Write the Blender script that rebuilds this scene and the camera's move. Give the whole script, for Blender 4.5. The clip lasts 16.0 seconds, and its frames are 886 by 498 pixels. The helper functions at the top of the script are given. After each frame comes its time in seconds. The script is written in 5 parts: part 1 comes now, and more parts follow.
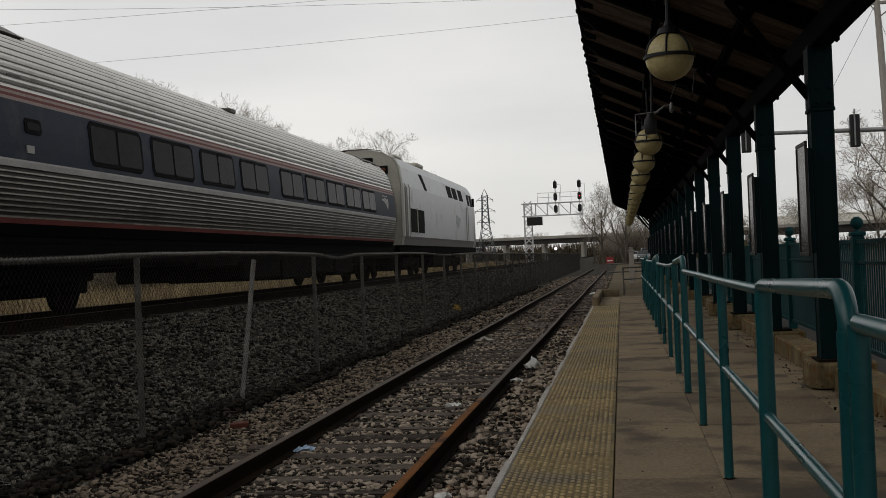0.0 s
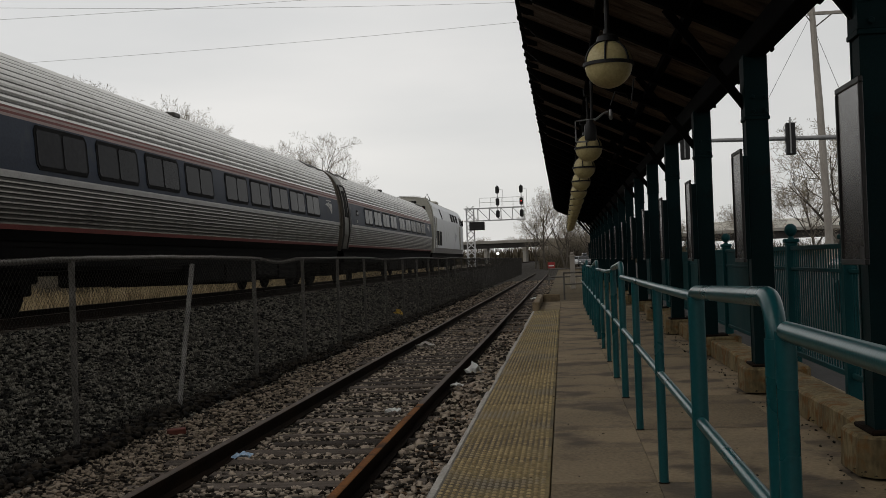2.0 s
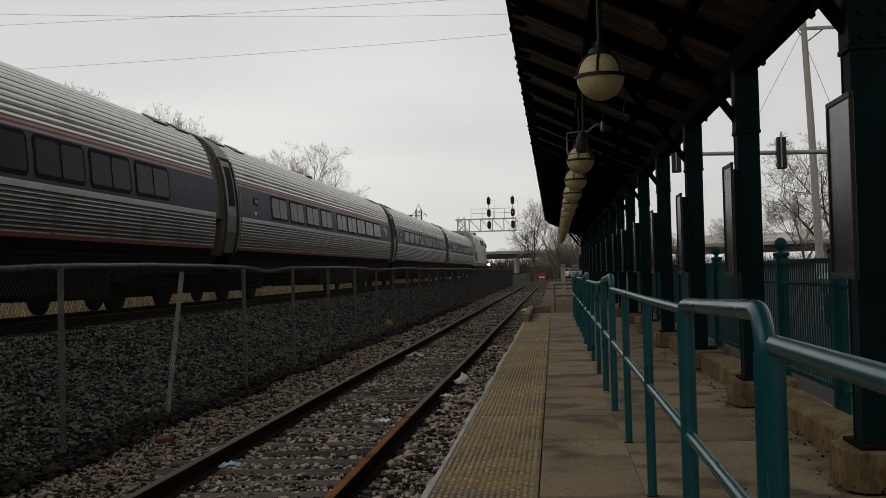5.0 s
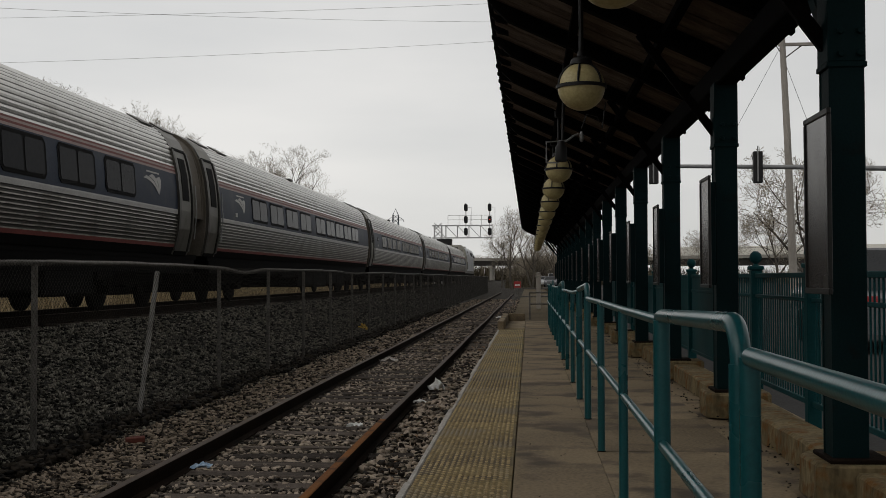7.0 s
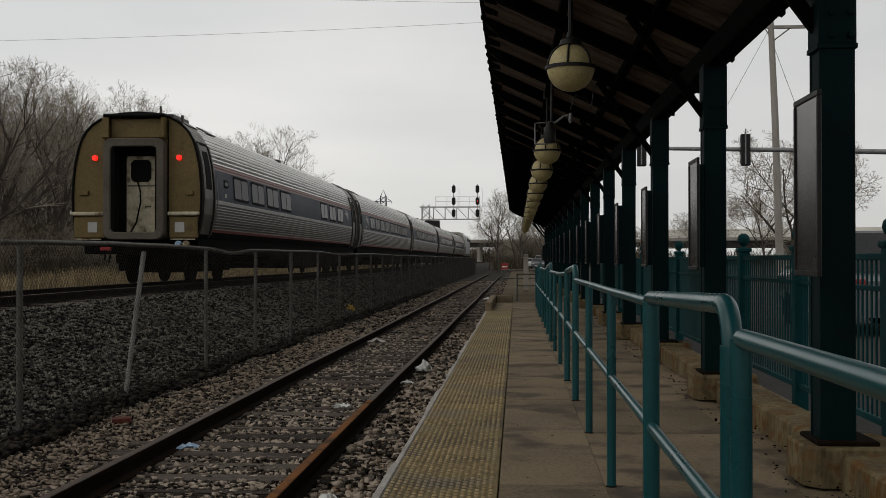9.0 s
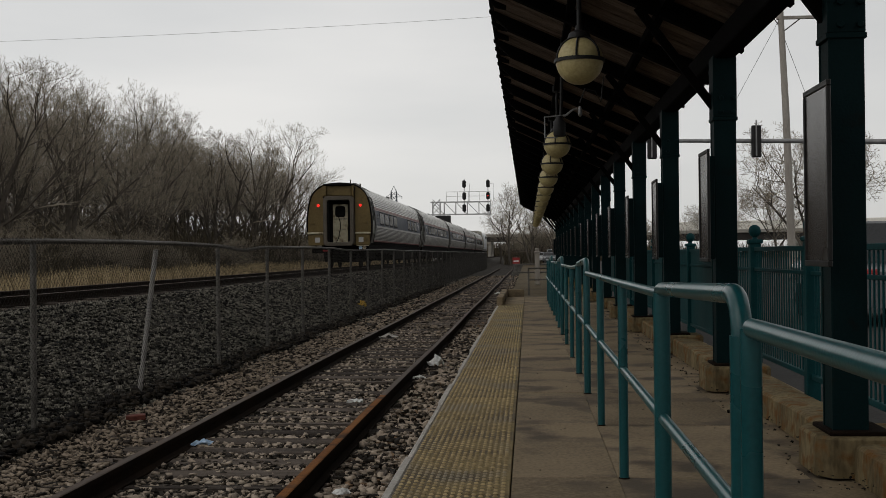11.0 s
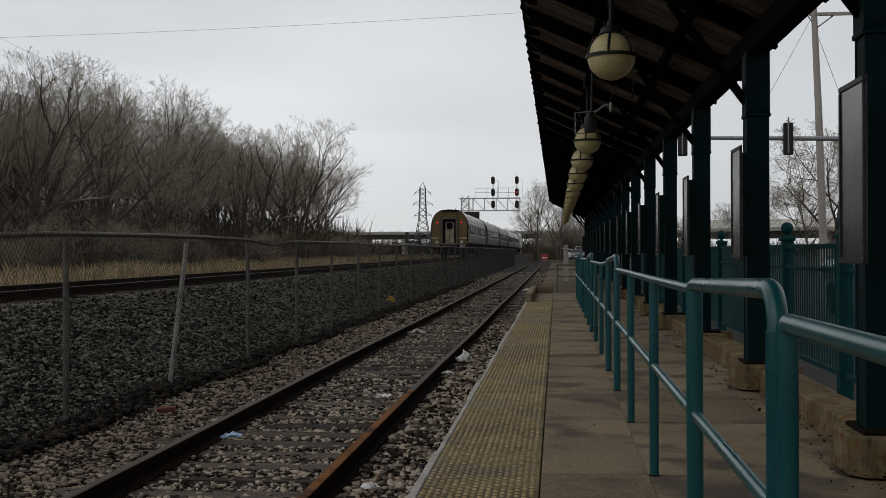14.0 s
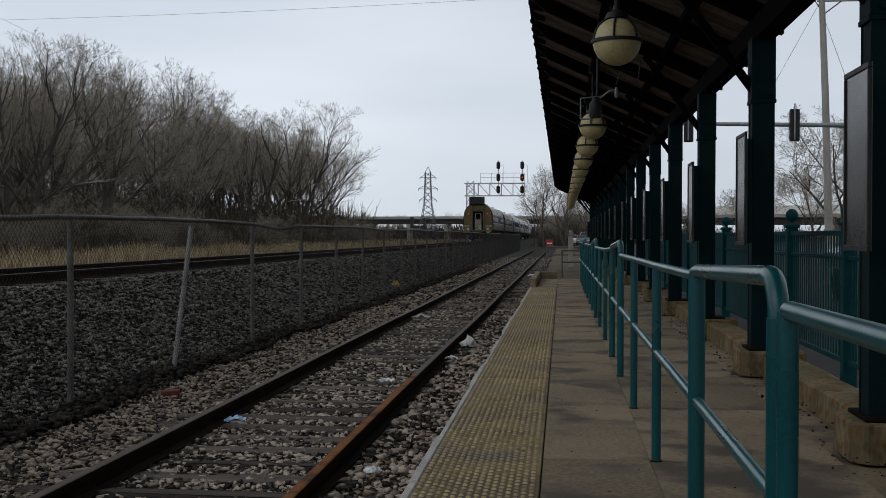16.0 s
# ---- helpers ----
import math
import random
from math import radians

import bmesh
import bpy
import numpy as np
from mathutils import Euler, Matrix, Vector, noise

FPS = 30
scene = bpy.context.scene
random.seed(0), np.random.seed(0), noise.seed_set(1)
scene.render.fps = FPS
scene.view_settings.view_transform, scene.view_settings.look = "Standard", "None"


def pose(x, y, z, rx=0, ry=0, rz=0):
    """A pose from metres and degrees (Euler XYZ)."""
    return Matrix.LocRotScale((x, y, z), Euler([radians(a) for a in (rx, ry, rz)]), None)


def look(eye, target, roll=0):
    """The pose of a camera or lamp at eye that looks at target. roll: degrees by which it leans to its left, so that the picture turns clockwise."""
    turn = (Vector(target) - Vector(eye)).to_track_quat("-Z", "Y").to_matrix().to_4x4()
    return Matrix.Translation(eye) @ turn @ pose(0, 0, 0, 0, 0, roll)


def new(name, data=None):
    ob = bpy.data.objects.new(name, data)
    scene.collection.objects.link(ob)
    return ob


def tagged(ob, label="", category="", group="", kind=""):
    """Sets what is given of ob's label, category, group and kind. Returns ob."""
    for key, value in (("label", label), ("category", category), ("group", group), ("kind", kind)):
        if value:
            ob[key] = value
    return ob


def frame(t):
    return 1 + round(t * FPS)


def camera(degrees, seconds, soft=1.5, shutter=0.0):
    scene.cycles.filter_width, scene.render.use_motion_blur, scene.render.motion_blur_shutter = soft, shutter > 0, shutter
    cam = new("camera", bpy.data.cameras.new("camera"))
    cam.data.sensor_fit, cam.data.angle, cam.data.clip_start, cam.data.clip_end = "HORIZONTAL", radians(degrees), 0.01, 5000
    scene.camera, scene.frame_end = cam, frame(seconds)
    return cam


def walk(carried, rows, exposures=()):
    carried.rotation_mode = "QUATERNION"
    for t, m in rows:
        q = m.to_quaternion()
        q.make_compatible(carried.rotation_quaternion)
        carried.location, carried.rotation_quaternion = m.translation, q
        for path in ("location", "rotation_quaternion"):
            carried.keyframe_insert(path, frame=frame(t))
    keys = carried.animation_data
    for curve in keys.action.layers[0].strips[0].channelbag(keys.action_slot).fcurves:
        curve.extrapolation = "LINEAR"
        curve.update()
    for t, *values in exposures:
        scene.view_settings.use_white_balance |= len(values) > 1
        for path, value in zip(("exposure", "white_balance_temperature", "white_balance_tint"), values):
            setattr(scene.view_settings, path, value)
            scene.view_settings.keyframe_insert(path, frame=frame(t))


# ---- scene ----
cam = camera(43.1, 16.0, soft=0.8)
PATH = [
    (0, (-0.002, -0.028, 1.152), (-0.316, 1.948, 1.172), -2.3),
    (0.5, (0.013, -0.037, 1.148), (-0.293, 1.939, 1.165), -2.6),
    (1, (0.013, -0.059, 1.151), (-0.252, 1.923, 1.164), -2.0),
    (1.5, (0.018, -0.049, 1.154), (-0.217, 1.937, 1.171), -2.0),
    (2, (0.018, -0.02, 1.157), (-0.194, 1.969, 1.181), -2.1),
    (2.5, (0.017, -0.035, 1.156), (-0.186, 1.954, 1.186), -1.8),
    (3, (0.008, -0.029, 1.151), (-0.186, 1.961, 1.176), -0.8),
    (3.5, (0.017, -0.041, 1.156), (-0.173, 1.95, 1.19), -1.8),
    (4, (0.022, -0.015, 1.162), (-0.168, 1.976, 1.199), -1.8),
    (6.3, (0.022, -0.005, 1.148), (-0.171, 1.985, 1.206), -0.9),
    (6.5, (0.026, -0.02, 1.155), (-0.155, 1.971, 1.215), -0.8),
    (7, (0.011, -0.024, 1.156), (-0.142, 1.97, 1.208), -0.2),
    (7.5, (0.009, -0.021, 1.151), (-0.132, 1.974, 1.194), -0.5),
    (8, (0.003, -0.027, 1.159), (-0.125, 1.969, 1.197), -0.6),
    (8.5, (0.002, -0.024, 1.156), (-0.129, 1.972, 1.181), -0.4),
    (9, (0.004, 0.003, 1.153), (-0.127, 1.999, 1.172), -0.0),
    (9.5, (0.007, -0.018, 1.147), (-0.134, 1.977, 1.167), -0.2),
    (9.7, (0.001, -0.019, 1.146), (-0.142, 1.975, 1.168), -0.4),
    (11.8, (0.011, -0.009, 1.149), (-0.147, 1.984, 1.154), -0.8),
    (12, (0.01, -0.013, 1.146), (-0.148, 1.981, 1.155), -1.0),
    (12.5, (0.001, -0.01, 1.153), (-0.158, 1.984, 1.162), -0.3),
    (13, (-0.004, -0.02, 1.141), (-0.18, 1.972, 1.151), 0.1),
    (13.5, (-0.003, -0.01, 1.141), (-0.195, 1.981, 1.142), 0.1),
    (14, (-0.005, -0.007, 1.14), (-0.206, 1.982, 1.144), -0.2),
    (14.5, (0.003, 0.0, 1.142), (-0.207, 1.989, 1.145), -0.3),
    (15, (0.004, -0.007, 1.139), (-0.197, 1.983, 1.134), -0.7),
    (15.5, (0.001, -0.028, 1.133), (-0.205, 1.962, 1.121), -0.3),
    (16, (0.004, -0.005, 1.141), (-0.206, 1.984, 1.118), 0.1),
]
walk(cam, [(t, look(e, g, r)) for t, e, g, r in PATH], [(0, 0.06, 6800, 10), (0.5, 0.15, 6800, 10), (1.0, 0.12, 6800, 10), (2.0, 0.02, 6800, 10), (3, 0.0, 6800, 10), (12, 0.0, 6760, 10), (13.0, 0.0, 6680, 10), (13.5, 0.0, 6500, 10), (14.5, 0.0, 6430, 10), (15.5, 0.02, 6350, 10), (16, 0.03, 5950, 9)])

# ---- world, sun, exposure ----
world = bpy.data.worlds.new("overcast")
scene.world = world
world.use_nodes = True
wn, wl = world.node_tree.nodes, world.node_tree.links
wn.clear()
w_out, w_bg = wn.new("ShaderNodeOutputWorld"), wn.new("ShaderNodeBackground")
w_sky, w_scale = wn.new("ShaderNodeTexSky"), wn.new("ShaderNodeVectorMath")
w_sky.sky_type, w_sky.sun_disc = "NISHITA", False
w_sky.sun_elevation, w_sky.sun_rotation = radians(48), radians(246)
w_scale.operation, w_scale.inputs["Scale"].default_value = "SCALE", 0.08
w_co, w_map, w_noise, w_ramp, w_mix = (wn.new("ShaderNode" + k) for k in ("TexCoord", "Mapping", "TexNoise", "ValToRGB", "MixRGB"))
w_map.inputs["Scale"].default_value = (1.2, 1.2, 5.0)
w_noise.inputs["Scale"].default_value, w_noise.inputs["Detail"].default_value = 1.6, 5
w_ramp.color_ramp.elements[0].position, w_ramp.color_ramp.elements[0].color = 0.3, (0.66, 0.68, 0.70, 1)
w_ramp.color_ramp.elements[1].position, w_ramp.color_ramp.elements[1].color = 0.7, (0.84, 0.845, 0.85, 1)
w_mix.inputs[0].default_value = 0.9
wl.new(w_co.outputs["Generated"], w_map.inputs["Vector"])
wl.new(w_map.outputs[0], w_noise.inputs["Vector"])
wl.new(w_noise.outputs["Fac"], w_ramp.inputs[0])
wl.new(w_sky.outputs[0], w_scale.inputs[0])
wl.new(w_scale.outputs[0], w_mix.inputs[1])
w_sep, w_rng, w_dim = wn.new("ShaderNodeSeparateXYZ"), wn.new("ShaderNodeMapRange"), wn.new("ShaderNodeVectorMath")
w_dim.operation = "SCALE"
w_rng.inputs["From Min"].default_value, w_rng.inputs["From Max"].default_value = -0.2, 0.5
w_rng.inputs["To Min"].default_value, w_rng.inputs["To Max"].default_value = 1.0, 0.8
wl.new(w_co.outputs["Generated"], w_sep.inputs[0])
wl.new(w_sep.outputs["X"], w_rng.inputs["Value"])
wl.new(w_rng.outputs[0], w_dim.inputs["Scale"])
wl.new(w_ramp.outputs[0], w_dim.inputs[0])
wl.new(w_dim.outputs[0], w_mix.inputs[2])
wl.new(w_mix.outputs[0], w_bg.inputs["Color"])
wl.new(w_bg.outputs[0], w_out.inputs["Surface"])
w_bg.inputs["Strength"].default_value = 1.0

sun = new("sun", bpy.data.lights.new("sun", "SUN"))
sun.data.energy, sun.data.angle, sun.data.color = 0.3, radians(40), (1.0, 0.97, 0.93)
sun.matrix_world = look((-45, -20, 50), (0, 10, 0))

# ---- materials ----


def surf(name, c1, c2, rough=0.8, scale=4.0, fine=60.0, bump=0.3, metal=0.0, c3=None, stain=0.0, rand=0.0, stretch=(1, 1, 1), depth=0.01, spec=0.28):
    """Two colours mixed by a broad and a fine noise, an optional stain colour, relief from the fine noise."""
    m = bpy.data.materials.new(name)
    m.use_nodes = True
    n, l = m.node_tree.nodes, m.node_tree.links
    b = n["Principled BSDF"]
    co, mp = n.new("ShaderNodeTexCoord"), n.new("ShaderNodeMapping")
    mp.inputs["Scale"].default_value = stretch
    place = co.outputs["Object"]
    if rand > 0:
        who, far, shift = n.new("ShaderNodeObjectInfo"), n.new("ShaderNodeMath"), n.new("ShaderNodeVectorMath")
        far.operation, far.inputs[1].default_value, shift.operation = "MULTIPLY", 40.0, "ADD"
        l.new(who.outputs["Random"], far.inputs[0])
        l.new(place, shift.inputs[0])
        l.new(far.outputs[0], shift.inputs[1])
        place = shift.outputs[0]
    l.new(place, mp.inputs["Vector"])
    big, small = n.new("ShaderNodeTexNoise"), n.new("ShaderNodeTexNoise")
    for t, s, d in ((big, scale, 4), (small, fine, 3)):
        t.inputs["Scale"].default_value, t.inputs["Detail"].default_value = s, d
        l.new(mp.outputs[0], t.inputs["Vector"])
    add = n.new("ShaderNodeMath")
    add.operation = "MULTIPLY_ADD"
    add.inputs[1].default_value = 0.45
    l.new(small.outputs["Fac"], add.inputs[0])
    half = n.new("ShaderNodeMath")
    half.operation, half.inputs[1].default_value = "MULTIPLY", 0.55
    l.new(big.outputs["Fac"], half.inputs[0])
    l.new(half.outputs[0], add.inputs[2])
    fac = add
    if rand:
        info, ra = n.new("ShaderNodeNewGeometry" if rand < 0 else "ShaderNodeObjectInfo"), n.new("ShaderNodeMath")
        ra.operation, ra.inputs[1].default_value = "MULTIPLY_ADD", abs(rand)
        l.new(info.outputs["Random Per Island" if rand < 0 else "Random"], ra.inputs[0])
        off = n.new("ShaderNodeMath")
        off.operation, off.inputs[1].default_value = "SUBTRACT", abs(rand) / 2
        l.new(add.outputs[0], off.inputs[0])
        l.new(off.outputs[0], ra.inputs[2])
        fac = ra
    ramp = n.new("ShaderNodeValToRGB")
    ramp.color_ramp.elements[0].position, ramp.color_ramp.elements[0].color = 0.33, (*c1, 1)
    ramp.color_ramp.elements[1].position, ramp.color_ramp.elements[1].color = 0.67, (*c2, 1)
    l.new(fac.outputs[0], ramp.inputs[0])
    colour = ramp.outputs[0]
    if c3:
        st, sr, mx = n.new("ShaderNodeTexNoise"), n.new("ShaderNodeValToRGB"), n.new("ShaderNodeMixRGB")
        st.inputs["Scale"].default_value, st.inputs["Detail"].default_value = scale * 2.3, 6
        l.new(place, st.inputs["Vector"])
        sr.color_ramp.elements[0].position, sr.color_ramp.elements[1].position = 0.62 - stain * 0.3, 0.72 - stain * 0.2
        l.new(st.outputs["Fac"], sr.inputs[0])
        l.new(sr.outputs[0], mx.inputs[0])
        l.new(colour, mx.inputs[1])
        mx.inputs[2].default_value = (*c3, 1)
        colour = mx.outputs[0]
    l.new(colour, b.inputs["Base Color"])
    b.inputs["Metallic"].default_value = metal
    b.inputs["Specular IOR Level"].default_value = spec
    rr = n.new("ShaderNodeMapRange")
    rr.inputs["To Min"].default_value, rr.inputs["To Max"].default_value = max(0.02, rough - 0.12), min(1, rough + 0.12)
    l.new(big.outputs["Fac"], rr.inputs["Value"])
    l.new(rr.outputs[0], b.inputs["Roughness"])
    if bump:
        bp = n.new("ShaderNodeBump")
        bp.inputs["Strength"].default_value, bp.inputs["Distance"].default_value = bump, depth
        l.new(small.outputs["Fac"], bp.inputs["Height"])
        l.new(bp.outputs[0], b.inputs["Normal"])
    return m


def glow(name, colour, strength, base=(0.5, 0.5, 0.5)):
    m = bpy.data.materials.new(name)
    m.use_nodes = True
    b = m.node_tree.nodes["Principled BSDF"]
    b.inputs["Base Color"].default_value = (*base, 1)
    b.inputs["Emission Color"].default_value, b.inputs["Emission Strength"].default_value = (*colour, 1), strength
    return m


M = {}
M["ballast_bed"] = surf("ballast_bed", (0.008, 0.007, 0.0055), (0.042, 0.036, 0.028), 0.95, 1.3, 24, 1.0, depth=0.05, spec=0.1)
M["stone"] = surf("stone", (0.0025, 0.0024, 0.002), (0.145, 0.134, 0.11), 0.92, 1.2, 40, 0.4, rand=-0.95, spec=0.12)
M["stone_track"] = surf("stone_track", (0.020, 0.016, 0.0122), (0.36, 0.295, 0.230), 0.92, 1.0, 40, 0.5, rand=-0.85, spec=0.15)
M["stone_side"] = surf("stone_side", (0.016, 0.012, 0.0087), (0.235, 0.186, 0.139), 0.92, 1.0, 40, 0.5, rand=-0.85, spec=0.15)
M["tie"] = surf("tie", (0.03, 0.0235, 0.019), (0.112, 0.091, 0.075), 0.9, 2, 30, 0.8, rand=0.35, stretch=(0.6, 8, 8), spec=0.1)
M["rail_rust"] = surf("rail_rust", (0.004, 0.003, 0.0025), (0.018, 0.011, 0.007), 0.9, 1.5, 50, 0.3, spec=0.04)
M["rail_orange"] = surf("rail_orange", (0.10, 0.036, 0.009), (0.22, 0.09, 0.026), 0.85, 1.2, 60, 0.3, c3=(0.05, 0.024, 0.012), stain=0.35, stretch=(1, 0.35, 1), spec=0.1)
M["rail_head"] = surf("rail_head", (0.035, 0.022, 0.015), (0.08, 0.056, 0.042), 0.7, 1.5, 50, 0.15, spec=0.2)
M["concrete"] = surf("concrete", (0.102, 0.077, 0.047), (0.235, 0.180, 0.115), 0.88, 0.9, 45, 0.4, c3=(0.07, 0.056, 0.041), stain=0.4, rand=0.14, spec=0.15)
M["concrete_edge"] = surf("concrete_edge", (0.22, 0.205, 0.18), (0.42, 0.395, 0.36), 0.9, 3, 40, 0.4)
M["plinth"] = surf("plinth", (0.06, 0.045, 0.023), (0.20, 0.155, 0.085), 0.9, 3.5, 30, 0.8, c3=(0.12, 0.055, 0.014), stain=0.36, stretch=(1, 1, 0.45), depth=0.015, spec=0.12)
M["tactile"] = surf("tactile", (0.105, 0.080, 0.043), (0.225, 0.170, 0.082), 0.85, 0.8, 30, 0.25, c3=(0.085, 0.068, 0.045), stain=0.5, rand=0.18, spec=0.12)
M["tactile_dome"] = surf("tactile_dome", (0.185, 0.139, 0.07), (0.37, 0.283, 0.148), 0.75, 0.7, 30, 0.1, c3=(0.22, 0.19, 0.14), stain=0.4, rand=-0.3, spec=0.15)
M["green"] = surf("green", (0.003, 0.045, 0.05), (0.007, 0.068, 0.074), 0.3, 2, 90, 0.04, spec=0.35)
# Darker copy of the green, with canopy shade put into the colour.
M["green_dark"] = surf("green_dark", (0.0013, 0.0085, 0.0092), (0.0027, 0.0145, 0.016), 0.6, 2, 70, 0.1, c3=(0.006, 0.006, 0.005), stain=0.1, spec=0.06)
M["green_fence"] = surf("green_fence", (0.002, 0.03, 0.033), (0.0045, 0.046, 0.05), 0.6, 2, 70, 0.1, spec=0.1)
# Roof timbers: shade below the canopy is put into this near-black colour.
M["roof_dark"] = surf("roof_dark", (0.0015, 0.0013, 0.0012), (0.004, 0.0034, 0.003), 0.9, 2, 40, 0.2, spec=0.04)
M["deck_wood"] = surf("deck_wood", (0.075, 0.056, 0.045), (0.23, 0.175, 0.14), 0.9, 1.5, 25, 0.5, rand=-0.22, stretch=(0.7, 8, 8), spec=0.08)
M["globe"] = surf("globe", (0.37, 0.30, 0.135), (0.56, 0.475, 0.25), 0.35, 5, 40, 0.02)
M["black"] = surf("black", (0.006, 0.006, 0.006), (0.015, 0.014, 0.014), 0.6, 4, 60, 0.1, spec=0.3)
M["grey_metal"] = surf("grey_metal", (0.16, 0.16, 0.16), (0.30, 0.30, 0.295), 0.5, 5, 60, 0.1, metal=0.5)
M["galv"] = surf("galv", (0.055, 0.051, 0.045), (0.15, 0.14, 0.126), 0.75, 9, 80, 0.4, spec=0.15)
M["galv_light"] = surf("galv_light", (0.12, 0.113, 0.105), (0.24, 0.23, 0.215), 0.75, 6, 80, 0.2, spec=0.15)
M["mesh_wire"] = surf("mesh_wire", (0.018, 0.0165, 0.0145), (0.048, 0.044, 0.039), 0.8, 5, 60, 0, spec=0.1)
M["case_frame"] = surf("case_frame", (0.008, 0.0075, 0.007), (0.02, 0.019, 0.018), 0.45, 4, 60, 0.05, metal=0.2)
M["case_glass"] = surf("case_glass", (0.014, 0.012, 0.0105), (0.034, 0.029, 0.026), 0.24, 1.1, 30, 0.015, spec=0.4)
M["steel"] = surf("steel", (0.42, 0.41, 0.385), (0.62, 0.61, 0.58), 0.34, 0.7, 40, 0.05, metal=1.0, c3=(0.36, 0.345, 0.31), stain=0.1, stretch=(1, 0.4, 1))
M["steel_dull"] = surf("steel_dull", (0.075, 0.07, 0.058), (0.14, 0.132, 0.112), 0.45, 0.7, 40, 0.05, metal=0.6, c3=(0.055, 0.048, 0.036), stain=0.3)
# Lower-side steel, stained, with the dark ground's reflection put into its colour.
M["steel_low_shade"] = surf("steel_low_shade", (0.16, 0.15, 0.125), (0.30, 0.285, 0.25), 0.42, 0.7, 40, 0.05, metal=0.9, c3=(0.10, 0.09, 0.07), stain=0.35, stretch=(1, 0.3, 1))
# Shade in the flute grooves is put into this colour; trim shares it.
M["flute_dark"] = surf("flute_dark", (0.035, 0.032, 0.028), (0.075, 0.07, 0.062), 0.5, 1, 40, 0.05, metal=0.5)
M["blue_band"] = surf("blue_band", (0.009, 0.014, 0.027), (0.022, 0.031, 0.05), 0.5, 0.8, 30, 0.04, c3=(0.03, 0.035, 0.043), stain=0.18, spec=0.1)
M["red_stripe"] = surf("red_stripe", (0.085, 0.02, 0.017), (0.15, 0.04, 0.034), 0.55, 2, 30, 0.03, spec=0.15)
M["pink_stripe"] = surf("pink_stripe", (0.20, 0.145, 0.13), (0.29, 0.22, 0.20), 0.55, 2, 30, 0.03, spec=0.15)
M["white_stripe"] = surf("white_stripe", (0.28, 0.275, 0.26), (0.42, 0.41, 0.395), 0.55, 2, 30, 0.03, spec=0.15)
M["train_glass"] = surf("train_glass", (0.008, 0.0085, 0.010), (0.018, 0.018, 0.020), 0.14, 0.8, 10, 0, spec=0.02)
M["rubber"] = surf("rubber", (0.003, 0.003, 0.003), (0.008, 0.0075, 0.007), 0.8, 3, 40, 0.1, spec=0.08)
M["diaphragm"] = surf("diaphragm", (0.062, 0.053, 0.042), (0.115, 0.100, 0.081), 0.7, 2, 30, 0.15, spec=0.1)
# Grimy running gear; shade under the train is put into this near-black colour.
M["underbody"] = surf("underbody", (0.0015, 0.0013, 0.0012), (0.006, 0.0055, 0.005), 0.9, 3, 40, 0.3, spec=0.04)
M["end_gold"] = surf("end_gold", (0.085, 0.058, 0.019), (0.148, 0.105, 0.040), 0.5, 0.9, 14, 0.06, metal=0.25, c3=(0.07, 0.048, 0.019), stain=0.12)
M["end_door"] = surf("end_door", (0.27, 0.235, 0.155), (0.48, 0.43, 0.31), 0.55, 1.6, 14, 0.05, c3=(0.12, 0.085, 0.045), stain=0.3)
M["loco_mark"] = surf("loco_mark", (0.16, 0.17, 0.19), (0.26, 0.27, 0.285), 0.4, 2, 30, 0)
M["loco_grey"] = surf("loco_grey", (0.30, 0.31, 0.325), (0.44, 0.45, 0.465), 0.35, 0.5, 12, 0.02, metal=0.3, c3=(0.24, 0.24, 0.235), stain=0.1, stretch=(1, 1, 0.35), spec=0.35)
M["loco_roof"] = surf("loco_roof", (0.27, 0.26, 0.22), (0.39, 0.375, 0.325), 0.6, 0.8, 30, 0.05)
M["loco_skirt"] = surf("loco_skirt", (0.10, 0.09, 0.085), (0.17, 0.16, 0.15), 0.6, 0.8, 30, 0.05)
M["red_lamp"] = glow("red_lamp", (0.85, 0.02, 0.012), 1.3, (0.3, 0.01, 0.01))
M["head_lamp"] = glow("head_lamp", (1.0, 0.98, 0.9), 1.2, (0.9, 0.9, 0.9))
M["grass"] = surf("grass", (0.16, 0.12, 0.066), (0.43, 0.34, 0.205), 0.9, 0.6, 20, 0, rand=-0.5, spec=0.1)
M["soil"] = surf("soil", (0.045, 0.035, 0.022), (0.11, 0.085, 0.05), 0.95, 0.3, 8, 0.6, depth=0.05, spec=0.1)
M["bark"] = surf("bark", (0.045, 0.038, 0.031), (0.12, 0.104, 0.086), 0.95, 1.5, 25, 0.5, spec=0.1)
M["twig"] = surf("twig", (0.165, 0.142, 0.110), (0.32, 0.278, 0.218), 0.95, 0.5, 25, 0, rand=-0.45, spec=0.1)
M["weed"] = surf("weed", (0.018, 0.015, 0.011), (0.05, 0.042, 0.03), 0.95, 0.5, 25, 0, rand=-0.5, spec=0.1)
M["brush"] = surf("brush", (0.042, 0.035, 0.023), (0.12, 0.1, 0.07), 0.95, 0.5, 25, 0, rand=-0.5, spec=0.05)
M["leaf_dark"] = surf("leaf_dark", (0.004, 0.0035, 0.003), (0.03, 0.024, 0.018), 0.9, 3, 30, 0.2, rand=-0.6, spec=0.1)
M["leaf_brown"] = surf("leaf_brown", (0.035, 0.022, 0.014), (0.24, 0.16, 0.10), 0.9, 3, 30, 0.2, rand=-0.7, spec=0.1)
M["asphalt"] = surf("asphalt", (0.03, 0.029, 0.028), (0.058, 0.056, 0.054), 0.98, 0.4, 30, 0.3, spec=0.05)
